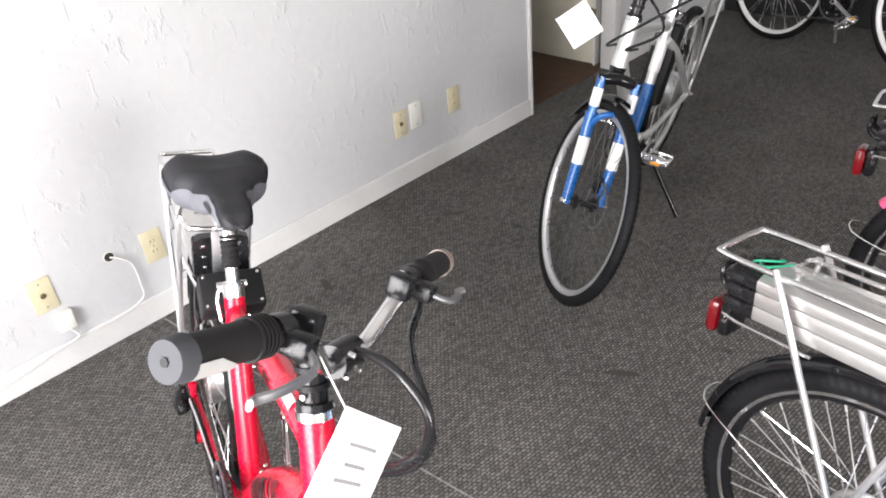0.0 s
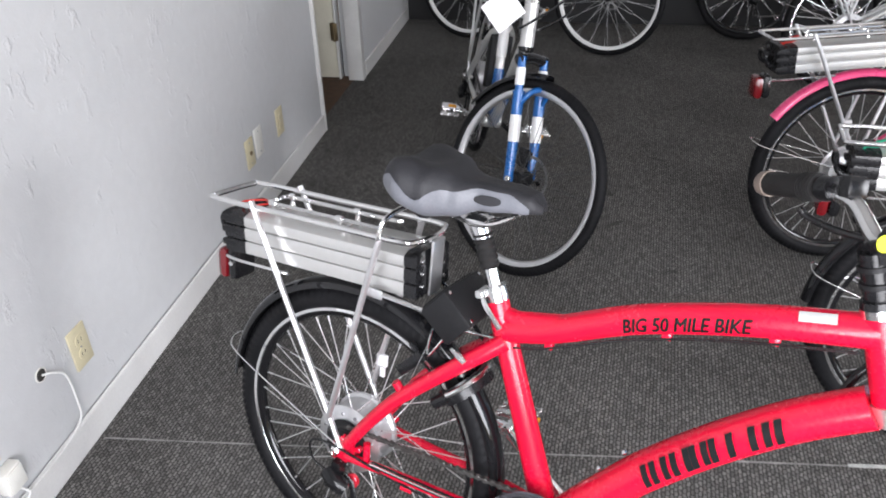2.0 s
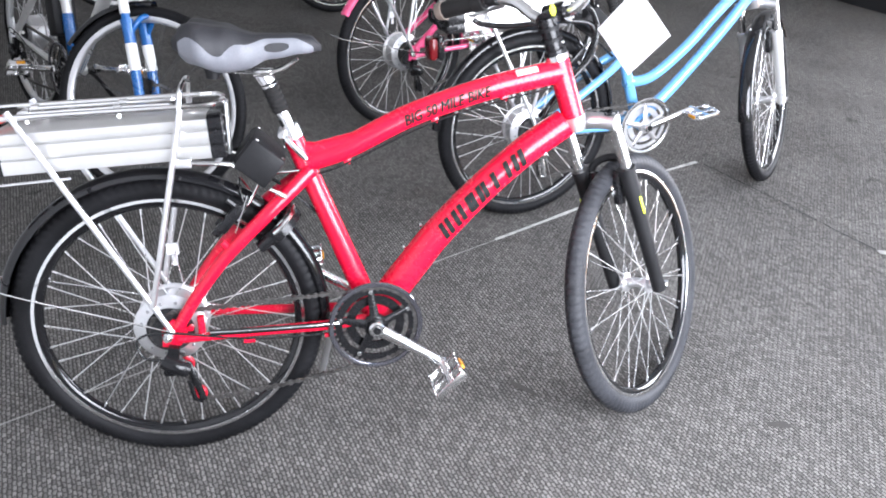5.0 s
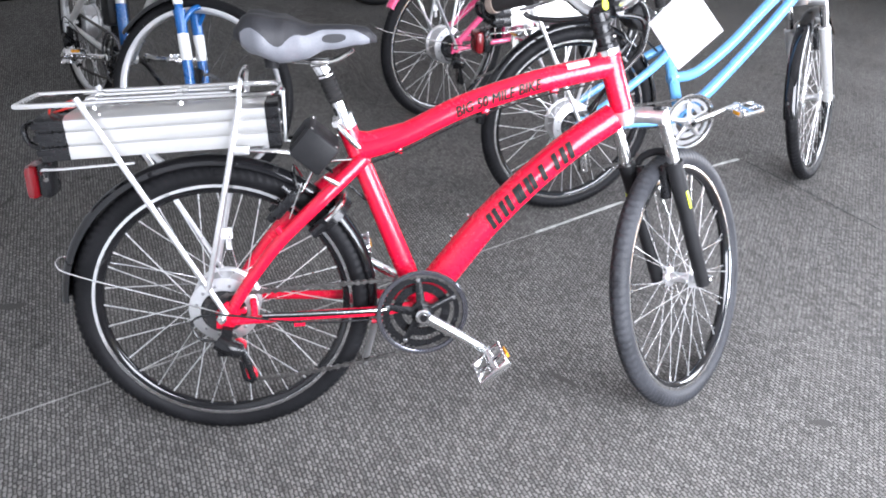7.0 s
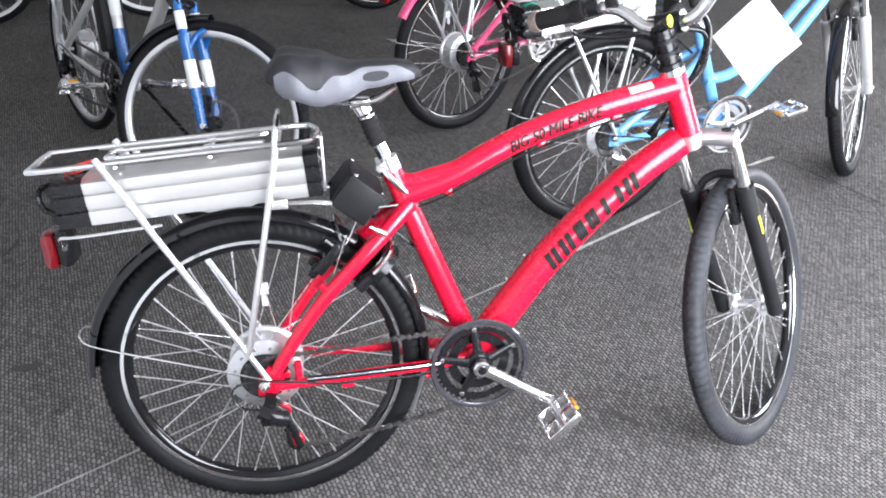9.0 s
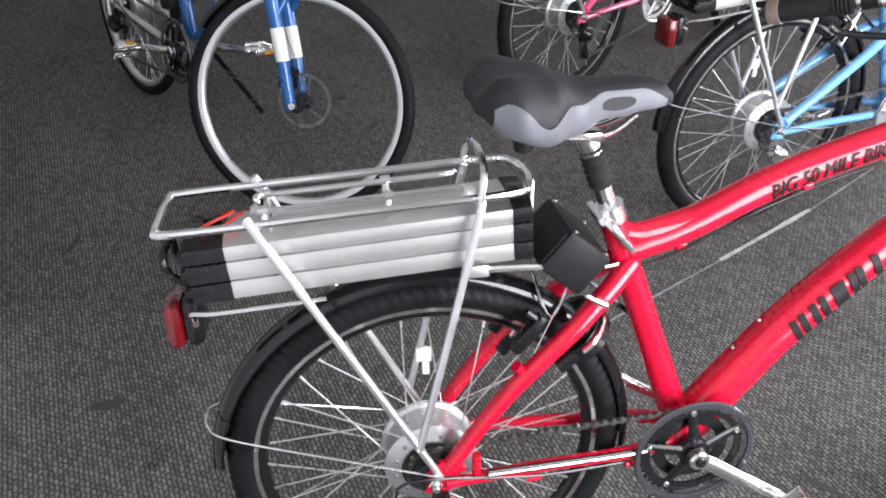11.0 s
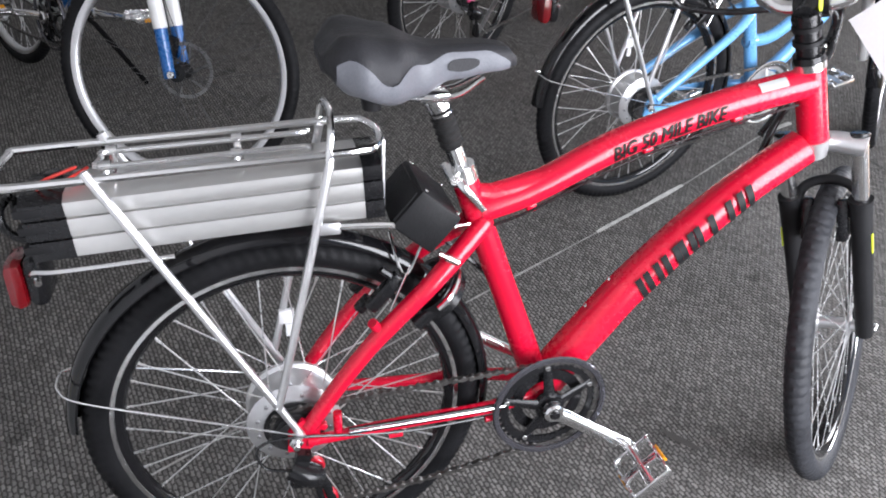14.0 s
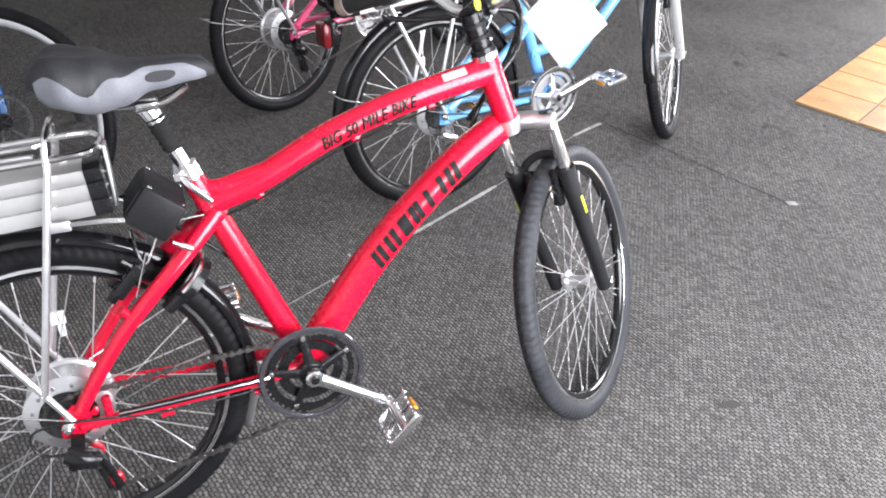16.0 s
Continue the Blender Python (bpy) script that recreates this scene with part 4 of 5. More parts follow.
    acc = 0.0
    for a, b in zip(sl, sl[1:]):
        acc += (b - a).length
        if acc > 0.0125:
            links.append(b)
            acc = 0.0
    bm = bmesh.new()
    for i, (a, b) in enumerate(zip(links, links[1:] + links[:1])):
        d = b - a
        mm = Matrix.Translation((a + b) / 2) @ Matrix.Rotation(math.atan2(-d.z, d.x), 4, "Y")
        w = 0.0044 if i % 2 else 0.0030
        block(bm, -d.length * 0.5, d.length * 0.5, -w, w, -0.0027, 0.0027, 0, mm)
        disc(bm, 0.0058, -w - 0.0006, w + 0.0006, 8, Matrix.Translation(a))
    part("chain", bm, CHAIN, bike, "oily steel roller chain", smooth=False)
    bm = bmesh.new()
    prism(bm, [(AX + 0.0, R - 0.02), (AX + 0.022, R - 0.025), (AX + 0.014, 0.262), (AX - 0.012, 0.255)], -0.088, -0.066)
    tube(bm, spline([(AX - 0.012, -0.085, 0.275), (AX + 0.012, -0.092, 0.262), (AX + 0.032, -0.085, 0.25)], 4), 0.018, 12)
    block(bm, AX - 0.016, AX + 0.026, -0.098, -0.078, 0.240, 0.268, 0.007)
    tube(bm, [(0.036, -0.065, 0.262), (0.052, -0.065, 0.252), (0.066, -0.065, 0.200), (0.076, -0.065, 0.160)], 0.0075, 8, 0.5)
    tube(bm, [(0.050, -0.065, 0.210), (0.058, -0.065, 0.164), (0.074, -0.065, 0.156)], 0.0055, 8, 0.5)
    der = part("derailleur", bm, g("mech", PLASTIC), bike, "rear derailleur hung below the axle")
    for p in ((0.048, 0.248), (0.068, 0.174)):
        bm = bmesh.new()
        disc(bm, 0.0165, -0.0605 if p[1] > 0.2 else -0.0635, -0.049, 18, Matrix.Translation((p[0], 0, p[1])))
        part("jockey_wheel", bm, REDPL if style == "cruiser" else PLASTIC, der, "red pulley" if style == "cruiser" else "")
    part("derailleur_cable", tubes((spline([(AX, -0.090, 0.275), (AX - 0.050, -0.086, 0.285), (AX - 0.060, -0.082, R), (AX + 0.0, -0.08, R + 0.01), (0.2, -0.062, 0.300), (0.41, -0.04, 0.290)], 6), 0.0025, 6)), CABLE, der)
    bm = bmesh.new()
    disc(bm, 0.0115, -0.086, -0.072, 6, Matrix.Translation((AX, 0, R)))
    disc(bm, 0.0115, 0.072, 0.086, 6, Matrix.Translation((AX, 0, R)))
    disc(bm, 0.006, -0.096, 0.096, 12, Matrix.Translation((AX, 0, R)))
    part("rear_axle", bm, CHROME, bike)
    # kickstand, on the left
    t = math.tan(radians(lean))
    kx, tip_x, tip_y = g("stand", (0.375, 0.335, 0.195))
    part("kickstand", tubes(([(kx, 0.045, 0.300), (kx - 0.005, 0.075, 0.275), (tip_x, tip_y, tip_y * t + 0.004)], (0.0095, 0.0085), 10)), g("stand_mat", ALLOY), bike, g("stand_label", "folding alloy kickstand"))
    # mudguards
    fm = g("fender")
    if fm:
        fd = part("rear_fender", fender(bmesh.new(), (AX - 0.003, R + 0.002), R + 0.014, -4, g("fender_end", 176), 0.0225), fm, bike, g("fender_label", "glossy black plastic mudguard"))
        for s in (-1, 1):
            part("fender_stay", tubes((spline([(AX + 0.004, s * 0.078, R + 0.012), (-0.13, s * 0.064, R + 0.058), (-0.285, s * 0.044, R + 0.102), (-0.318, s * 0.024, R + 0.115), (-0.322, 0, R + 0.120)], 6), 0.0019, 6)), CHROME, fd)
    if g("front_fender"):
        bm = fender(bmesh.new(), (FA.x, FA.z), R + 0.014, g("ff0", 30), g("ff1", 165), 0.025)
        bmesh.ops.transform(bm, matrix=S, verts=bm.verts)
        part("front_fender", bm, g("front_fender"), bike)
    # rack, battery, controller, lamp
    if g("rack", True):
        build_rack(bike)
    if g("battery", True):
        build_battery(bike, g("wire", REDWIRE)).matrix_basis = pose(0.021, 0, -0.0168, 0, -3.5, 0)
        cm = Matrix.Translation((0.231, 0, 0.686)) @ Matrix.Rotation(radians(40), 4, "Y")
        bm = bmesh.new()
        block(bm, -0.040, 0.040, -0.058, 0.070, -0.036, 0.036, 0.006, cm)
        block(bm, -0.043, -0.037, -0.052, 0.064, -0.028, 0.028, 0.003, cm)
        ctl = part("controller_box", bm, MATTBLK, bike, "black plastic controller box")
        for y in (-0.048, 0.060):
            for x in (-0.031, 0.031):
                part("screw", disc(bmesh.new(), 0.0035, -0.003, 0.003, 8, cm @ Matrix.Translation((x, y, 0.0355)) @ Matrix.Rotation(radians(90), 4, "X")), CHROME, ctl)
        part("guide_plate", boxes((0.1705, 0.1755, -0.020, 0.020, 0.700, 0.805), bevel=0.001), ALLOY, bike)
        part("under_cable", tubes((spline([(0.18, 0.03, 0.70), (0.22, 0.05, 0.65), (0.28, 0.03, 0.61), (0.35, 0.012, 0.55)], 5), 0.004, 8)), CABLE, bike)
        bm = tubes((spline([(-0.12, -0.066, 0.672), (-0.262, -0.060, 0.660), (-0.300, -0.050, 0.656), (-0.312, -0.030, 0.640)], 5), 0.0032, 7))
        lamp = part("lamp_bracket", bm, CHROME, bike)
        bm = bmesh.new()
        block(bm, -0.322, -0.296, -0.032, 0.032, 0.590, 0.664, 0.011)
        tl = part("tail_lamp", bm, PLASTIC, bike, "red tail lamp in a black housing")
        bm = bmesh.new()
        block(bm, -0.348, -0.3205, -0.035, 0.035, 0.588, 0.660, 0.013)
        part("lens", bm, REDLENS, tl, "red lens")
        bm = tubes(([(-0.308, -0.018, 0.638), (-0.302, -0.040, 0.633)], 0.005, 10))
        part("bolt", bm, CHROME, tl)
    elif g("rack", True):
        bm = bmesh.new()
        block(bm, -0.350, -0.326, -0.034, 0.034, 0.745, 0.785, 0.008)
        part("rear_reflector", bm, REDLENS, bike)
    if g("seat_case"):
        along = Matrix.Translation(BB.lerp(ST, 0.56) - Vector((0.066, 0, 0.0))) @ Matrix.Rotation(math.atan2(sd.x, sd.z), 4, "Y")
        case = part("battery_case", block(bmesh.new(), -0.040, 0.040, -0.045, 0.045, -0.150, 0.150, 0.012, along), MATTBLK, bike, "black battery case behind the seat tube")
        part("case_lid", block(bmesh.new(), -0.036, 0.036, -0.041, 0.041, 0.148, 0.166, 0.006, along), PLASTIC, case)
        part("case_handle", tubes((spline([along @ Vector(p) for p in ((-0.02, -0.03, 0.16), (-0.02, -0.028, 0.19), (-0.02, 0.028, 0.19), (-0.02, 0.03, 0.16))], 4), 0.005, 8)), PLASTIC, case)
    # rim brake and ring lock at the stays
    if g("rear_hub", "motor") == "motor":
        for s in (-1, 1):
            bm = bmesh.new()
            bmx = Matrix.Translation((0.152, s * 0.052, 0.556)) @ Matrix.Rotation(radians(-48), 4, "Y")
            block(bm, -0.012, 0.060, -0.009, 0.009, -0.011, 0.011, 0.004, bmx)
            block(bm, -0.034, -0.004, s * -0.022 - 0.007, s * -0.022 + 0.007, -0.009, 0.009, 0.003, bmx)
            tube(bm, [bmx @ Vector((0.05, 0, -0.012)), bmx @ Vector((0.05, 0, 0.03))], 0.006, 8)
            part("brake_arm", bm, PLASTIC, bike)
        part("brake_cable", tubes((spline([(0.20, 0.052, 0.605), (0.185, 0.0, 0.645), (0.20, -0.052, 0.600), (0.24, -0.035, 0.655), (0.31, -0.018, 0.66)], 6), 0.0024, 6), ([(0.175, -0.062, 0.545), (0.205, -0.066, 0.625)], 0.0012, 6)), CHROME, bike)
    if g("lock"):
        part("barrel_adjuster", tubes(([(0.250, -0.058, 0.634), (0.262, -0.059, 0.627)], 0.0042, 10), ([(0.262, -0.059, 0.627), (0.280, -0.060, 0.617)], 0.0064, 10)), CHROME, bike, "chrome cable adjuster")
        cphi = math.atan2(0.232, 0.262)
        base = Vector((AX + (R - 0.006) * math.cos(cphi), 0, R + (R - 0.006) * math.sin(cphi)))
        er = Vector((math.cos(cphi), 0, math.sin(cphi)))
        et = Vector((-er.z, 0, er.x))
        bm = bmesh.new()
        arc = [base + er * (0.046 * math.cos(a)) * 1.0 + Vector((0, 1, 0)) * 0.054 * math.sin(a) for a in [radians(-128 + 256 * k / 24) for k in range(25)]]
        prev = None
        for p in arc:
            q = [bm.verts.new(p + et * h + (p - base).normalized() * d) for h, d in ((-0.015, -0.004), (0.015, -0.004), (0.015, 0.005), (-0.015, 0.005))]
            if prev:
                for i in range(4):
                    bm.faces.new((prev[i], prev[(i + 1) % 4], q[(i + 1) % 4], q[i]))
            else:
                bm.faces.new(q)
            prev = q
        bm.faces.new(prev[::-1])
        lk = part("ring_lock", bm, PLASTIC, bike, "black ring lock round the tyre")
        part("shackle", tubes(([base + (p - base) * 1.14 + et * 0.006 for p in arc[3:-3]], 0.0052, 8)), CHROME, lk, "bright steel shackle")
        for p in (arc[0], arc[-1]):
            part("lock_end", tubes(([p - er * 0.025, p + er * 0.035], 0.0135, 12)), PLASTIC, lk)
    # bars
    q0 = HT + axis * 0.004
    bc = HT + axis * g("stem", 0.105) + Vector((0.045, 0, 0.012))
    bm = bmesh.new()
    tube(bm, [S @ (HT + axis * 0.018), S @ (HT + axis * g("stem", 0.105))], (0.0185, 0.0205), 16)
    stem = part("stem", bm, PLASTIC, bike, "black handlebar stem")
    part("stem_base", tubes(([S @ q0, S @ (HT + axis * 0.018)], (0.0255, 0.0235), 16)), PLASTIC, stem)
    for d in (0.036, 0.060):
        part("stem_collar", tubes(([S @ (HT + axis * d), S @ (HT + axis * (d + 0.007))], 0.0225, 18)), MATTBLK, stem)
    part("stem_screw", disc(bmesh.new(), 0.004, -0.026, -0.018, 8, S @ Matrix.Translation(HT + axis * 0.030)), CHROME, stem)
    part("stem_arm", tubes(([S @ (HT + axis * (g("stem", 0.105) - 0.010) - Vector((0.010, 0, 0))), S @ bc], (0.021, 0.0185), 14)), PLASTIC, stem)
    part("bar_clamp", tubes(([S @ (bc + Vector((0, -0.026, 0))), S @ (bc + Vector((0, 0.026, 0)))], 0.022, 16)), PLASTIC, stem)
    bm = bmesh.new()
    tube(bm, [S @ (q0 - axis * 0.008), S @ (q0 + axis * 0.004)], 0.0262, 18)
    part("headset_ring", bm, CHROME, stem)
    bm = bmesh.new()
    disc(bm, 0.0115, -0.0215, -0.0195, 20, S @ Matrix.Translation(HT + axis * 0.098))
    part("round_sticker", bm, LIME, stem, "small round lime yellow sticker")
    for y in (-0.016, 0.016):
        for z in (-0.016, 0.016):
            part("stem_bolt", disc(bmesh.new(), 0.0042, -0.004, 0.006, 8, S @ Matrix.Translation(bc + Vector((0.019, y, z))) @ Matrix.Rotation(radians(-90), 4, "Z")), CHROME, stem)
    rise, back = g("bar_rise", 0.060), g("bar_back", 0.035)
    wide, tilt = g("bar_half", 0.300), g("bar_tilt", 0.0)
    half = [bc, bc + Vector((0.002, 0.05, 0.002)), bc + Vector((0.004, 0.11, rise * 0.75)), bc + Vector((0.0, 0.17, rise)), bc + Vector((-back * 0.6, wide * 0.8, rise + 0.006)), bc + Vector((-back, wide, rise + 0.008))]
    right = [Vector((p.x, -p.y, p.z)) for p in half]
    line = spline([p - Vector((0, 0, p.y * tilt)) for p in right[::-1] + half[1:]], 7)
    bar = part("handlebar", tubes(([S @ p for p in line], 0.0122, 12)), g("bar_mat", CHROME), bike, "raised polished handlebar")
    for s in (-1, 1):
        end = bc + Vector((-back, s * wide, rise + 0.008 - s * wide * tilt))
        inn = bc + Vector((-back * 0.45, s * (wide - 0.118), rise + 0.004 - s * (wide - 0.118) * tilt))
        d = (end - inn).normalized()
        bm = bmesh.new()
        pts = [inn, inn + d * 0.03, inn + d * 0.034, inn.lerp(end, 0.55), end - d * 0.004]
        tube(bm, [S @ p for p in pts], (0.0215, 0.0200), 16)
        for k in range(5):
            tube(bm, [S @ (inn + d * (0.006 * k + 0.002)), S @ (inn + d * (0.006 * k + 0.005))], 0.0235, 16)
        grip = part("grip", bm, GRIP, bar, "ribbed black rubber grip")
        bm = bmesh.new()
        tube(bm, [S @ (end - d * 0.006), S @ (end + d * 0.010), S @ (end + d * 0.014)], (0.0225, 0.0195), 18)
        cap = part("end_cap", bm, GREYPL if s < 0 else BROWNPL, grip, "grey bar end")
        part("plug", tubes(([S @ (end + d * 0.0135), S @ (end + d * 0.0155)], 0.0045, 14)), MATTBLK if s < 0 else BROWNPL, cap)
        if style == "cruiser" and s < 0:
            bm = bmesh.new()
            q0v, q1v = S @ inn.lerp(end, 0.50), S @ (end - d * 0.004)
            ax = (q1v - q0v).normalized()
            e1 = Vector((0.84, -0.34, -0.65))
            e1 = (e1 - ax * e1.dot(ax)).normalized()
            e2 = ax.cross(e1)
            rows = []
            for k in range(9):
                p, spread = q0v.lerp(q1v, k / 8), 0.6 + 0.6 * min(1, k / 4)
                rows.append([bm.verts.new(p + (e1 * math.cos(b) + e2 * math.sin(b)) * 0.0226) for b in [spread * (j / 5 - 1) for j in range(11)]])
            for u, v in zip(rows, rows[1:]):
                for j in range(10):
                    bm.faces.new((u[j], u[j + 1], v[j + 1], v[j]))
            part("palm_pad", bm, PALEPL, grip, "pale grey palm pad under the grip")
        lv = inn - d * 0.022
        bm = bmesh.new()
        tube(bm, [S @ (lv - d * 0.012), S @ (lv + d * 0.012)], 0.0195, 14)
        block(bm, 0.005, 0.045, -0.014, 0.014, -0.016, 0.010, 0.005, S @ Matrix.Translation(lv))
        lever = part("brake_lever", bm, PLASTIC, bar, "black brake lever mount")
        part("lever_blade", tubes(([S @ p for p in spline([lv + Vector((0.040, 0, -0.004)), lv + Vector((0.062, s * 0.02, -0.010)), lv + Vector((0.058, s * 0.07, -0.016)), lv + Vector((0.048, s * 0.095, -0.020)), lv + Vector((0.052, s * 0.108, -0.018))], 5)], 0.0062, 8, 0.6)), g("lever_mat", STEEL), lever)
        bm = bmesh.new()
        block(bm, -0.018, 0.018, -0.014, 0.014, -0.018, 0.016, 0.006, S @ Matrix.Translation(lv - d * 0.040 + Vector((0.006, 0, 0.006))))
        part("shifter", bm, PLASTIC, bar)
    for loop in g("loops", ()):
        part("control_cable", tubes((spline(loop, 8), g("cable_r", 0.0045), 10)), CABLE, bar, "black cable in a wide loop")
    if not g("loops"):
        for s in (-1, 1):
            a = bc + Vector((0.030, s * 0.165, rise - 0.004))
            pts = [S @ a, S @ (a + Vector((0.055, -s * 0.045, -0.004))), S @ (bc + Vector((0.13, -s * 0.03, -0.06))), HB + Vector((0.06, -s * 0.03, 0.09)), HB + Vector((-0.06, -s * 0.03, 0.05))]
            part("control_cable", tubes((spline(pts, 8), 0.0042, 8)), CABLE, bar, "black cable in a wide loop")
    if g("tag"):
        tg = g("tag")
        ex, ez = Vector(tg["along"]), Vector(tg["up"])
        tg["w"], tg["h"] = ex.length, ez.length
        ex.normalize()
        ey = ez.cross(ex).normalized()
        ez = ex.cross(ey)
        tg["m"] = Matrix.Translation(tg["at"]) @ Matrix((ex, ey, ez)).transposed().to_4x4()
        bm = bmesh.new()
        block(bm, -tg["w"] / 2, tg["w"] / 2, -0.0006, 0.0006, -tg["h"] / 2, tg["h"] / 2, 0, tg["m"])
        tag = part("paper_tag", bm, PAPER, bike, "white paper price tag on a string", smooth=False)
        for zz, ww in tg.get("lines", ()):
            for side in (-1,):
                bm = bmesh.new()
                block(bm, -ww / 2, ww / 2, side * 0.0014 - 0.0003, side * 0.0014 + 0.0003, zz - 0.0018, zz + 0.0018, 0, tg["m"])
                part("printed_line", bm, INK, tag, smooth=False)
        p = tg["m"] @ Vector((-tg["w"] * 0.44, 0, tg["h"] * 0.45))
        part("string", tubes((spline([p, (p + Vector(tg["tie"])) / 2 + Vector((0.006, 0, 0.0)), Vector(tg["tie"])], 5), 0.0011, 5)), WHITECABLE, tag)
    return bike


# ---- the room ----
def structure(name, bm, mat, label, cat, smooth=False):
    return tagged(part(name, bm, mat, None, smooth=smooth), label, cat, "", "structure")


WALL_Y, FAR_X, BACK_Y, FRONT_X, H = 0.783, 4.45, -5.6, -2.15, 2.9
CORNER_X, JAMB_X, ALC_Y = 2.354, 3.17, 2.0
structure("floor", boxes((FRONT_X - 0.2, FAR_X + 0.2, BACK_Y - 0.2, WALL_Y + 0.05, -0.10, 0.0), bevel=0), CARPET, "dark grey loop-pile carpet with worn seams", "floor")
structure("floor_alcove", boxes((CORNER_X - 0.12, JAMB_X + 0.12, WALL_Y + 0.05, ALC_Y + 0.1, -0.10, 0.002), bevel=0), BROWN, "brown carpet in the door alcove", "floor")
structure("wall_left", boxes((FRONT_X - 0.15, CORNER_X, WALL_Y, WALL_Y + 0.12, 0, H), bevel=0.004), WALL, "white painted wall with trowelled plaster texture", "wall")
structure("wall_alcove_near", boxes((CORNER_X - 0.12, CORNER_X - 0.002, WALL_Y + 0.12, ALC_Y, 0, H), bevel=0), WALL, "white plastered side of the door alcove", "wall")
structure("wall_alcove_back", boxes((CORNER_X - 0.12, JAMB_X + 0.12, ALC_Y, ALC_Y + 0.12, 0, H), bevel=0), WALL, "white plastered back of the door alcove", "wall")
structure("wall_left_far", boxes((JAMB_X, FAR_X, WALL_Y, WALL_Y + 0.12, 0, H), bevel=0.004), WALL, "white painted wall beyond the alcove", "wall")
structure("wall_over_door", boxes((JAMB_X - 0.02, JAMB_X + 0.10, WALL_Y + 0.12, ALC_Y, 2.08, H), bevel=0), WALL, "white wall over the alcove door", "wall")
structure("wall_far", boxes((FAR_X, FAR_X + 0.12, BACK_Y - 0.12, WALL_Y + 0.12, 0, H), bevel=0), WALL, "pale wall at the end of the shop", "wall")
structure("wall_back", boxes((0.25, FAR_X, BACK_Y - 0.12, BACK_Y, 0, H), bevel=0), WALL, "pale wall along the shop's other side", "wall")
structure("wall_back_front", boxes((FRONT_X, -1.95, BACK_Y - 0.12, BACK_Y, 0, H), bevel=0), WALL, "pale wall beside the entrance", "wall")
structure("wall_over_entrance", boxes((-1.95, 0.25, BACK_Y - 0.12, BACK_Y, 2.35, H), bevel=0), WALL, "wall over the entrance", "wall")
structure("wall_window_sill", boxes((FRONT_X - 0.12, FRONT_X, BACK_Y, WALL_Y, 0, WIN["z0"]), bevel=0), WALL, "low wall under the shop window", "wall")
structure("wall_window_head", boxes((FRONT_X - 0.12, FRONT_X, BACK_Y, WALL_Y, WIN["z1"], H), bevel=0), WALL, "wall over the shop window", "wall")
structure("wall_window_side", boxes((FRONT_X - 0.12, FRONT_X, WIN["y1"], WALL_Y, WIN["z0"], WIN["z1"]), bevel=0), WALL, "wall beside the shop window", "wall")
structure("wall_window_corner", boxes((FRONT_X - 0.12, FRONT_X, BACK_Y, WIN["y0"], WIN["z0"], WIN["z1"]), bevel=0), WALL, "wall at the window corner", "wall")
structure("ceiling", boxes((FRONT_X - 0.2, FAR_X + 0.2, BACK_Y - 0.2, ALC_Y + 0.2, H, H + 0.1), bevel=0), CEIL, "plain grey ceiling", "ceiling")
structure("baseboard", boxes((FRONT_X, CORNER_X, WALL_Y - 0.012, WALL_Y - 0.0005, 0, 0.088), bevel=0.003), TRIMP, "low white painted baseboard", "baseboard")
structure("baseboard_far", boxes((JAMB_X + 0.03, FAR_X, WALL_Y - 0.012, WALL_Y - 0.0005, 0, 0.088), bevel=0.003), TRIMP, "low white painted baseboard", "baseboard")
structure("trim_corner", boxes((CORNER_X + 0.0005, CORNER_X + 0.018, WALL_Y - 0.016, WALL_Y + 0.10, 0, H), bevel=0.004), TRIMP, "white corner moulding", "trim")
structure("baseboard_end", boxes((FAR_X - 0.012, FAR_X - 0.0005, BACK_Y, WALL_Y - 0.012, 0, 0.19), bevel=0.002), BLACKBASE, "black vinyl wall base", "baseboard")
structure("baseboard_back", boxes((0.25, FAR_X - 0.012, BACK_Y + 0.0005, BACK_Y + 0.012, 0, 0.13), bevel=0.002), BLACKBASE, "black vinyl wall base", "baseboard")

# door at the alcove's far side
door = tagged(new("door_1"), "cream painted flush door, shut, in a white frame", "door", "", "structure")
door.matrix_basis = pose(JAMB_X, 0, 0)
part("slab", boxes((-0.045, -0.008, 0.925, 1.78, 0.008, 2.03), bevel=0.003), DOORP, door)
part("jamb", boxes((-0.055, 0.0, WALL_Y + 0.125, 0.920, 0, 2.08), bevel=0.003), TRIMP, door)
part("jamb", boxes((-0.055, 0.0, 1.785, 1.90, 0, 2.08), bevel=0.003), TRIMP, door)
part("casing", boxes((-0.066, -0.0005, WALL_Y - 0.014, WALL_Y + 0.075, 0, 2.1), bevel=0.004), TRIMP, door)
for z in (0.28, 1.05, 1.80):
    bm = boxes((-0.060, -0.046, 0.905, 0.945, z - 0.050, z + 0.050), bevel=0.002)
    tube(bm, [(-0.060, 0.924, z - 0.055), (-0.060, 0.924, z + 0.055)], 0.007, 10)
    part("hinge", bm, BRASS, door, "dark aged hinge")
part("door_handle", lathe(bmesh.new(), [(0.001, 0), (0.014, 0), (0.012, 0.03), (0.026, 0.045), (0.024, 0.065), (0.001, 0.07)], 20, Matrix.Translation((-0.045, 1.71, 1.0)) @ Matrix.Rotation(radians(90), 4, "Z")), BRASS, door)

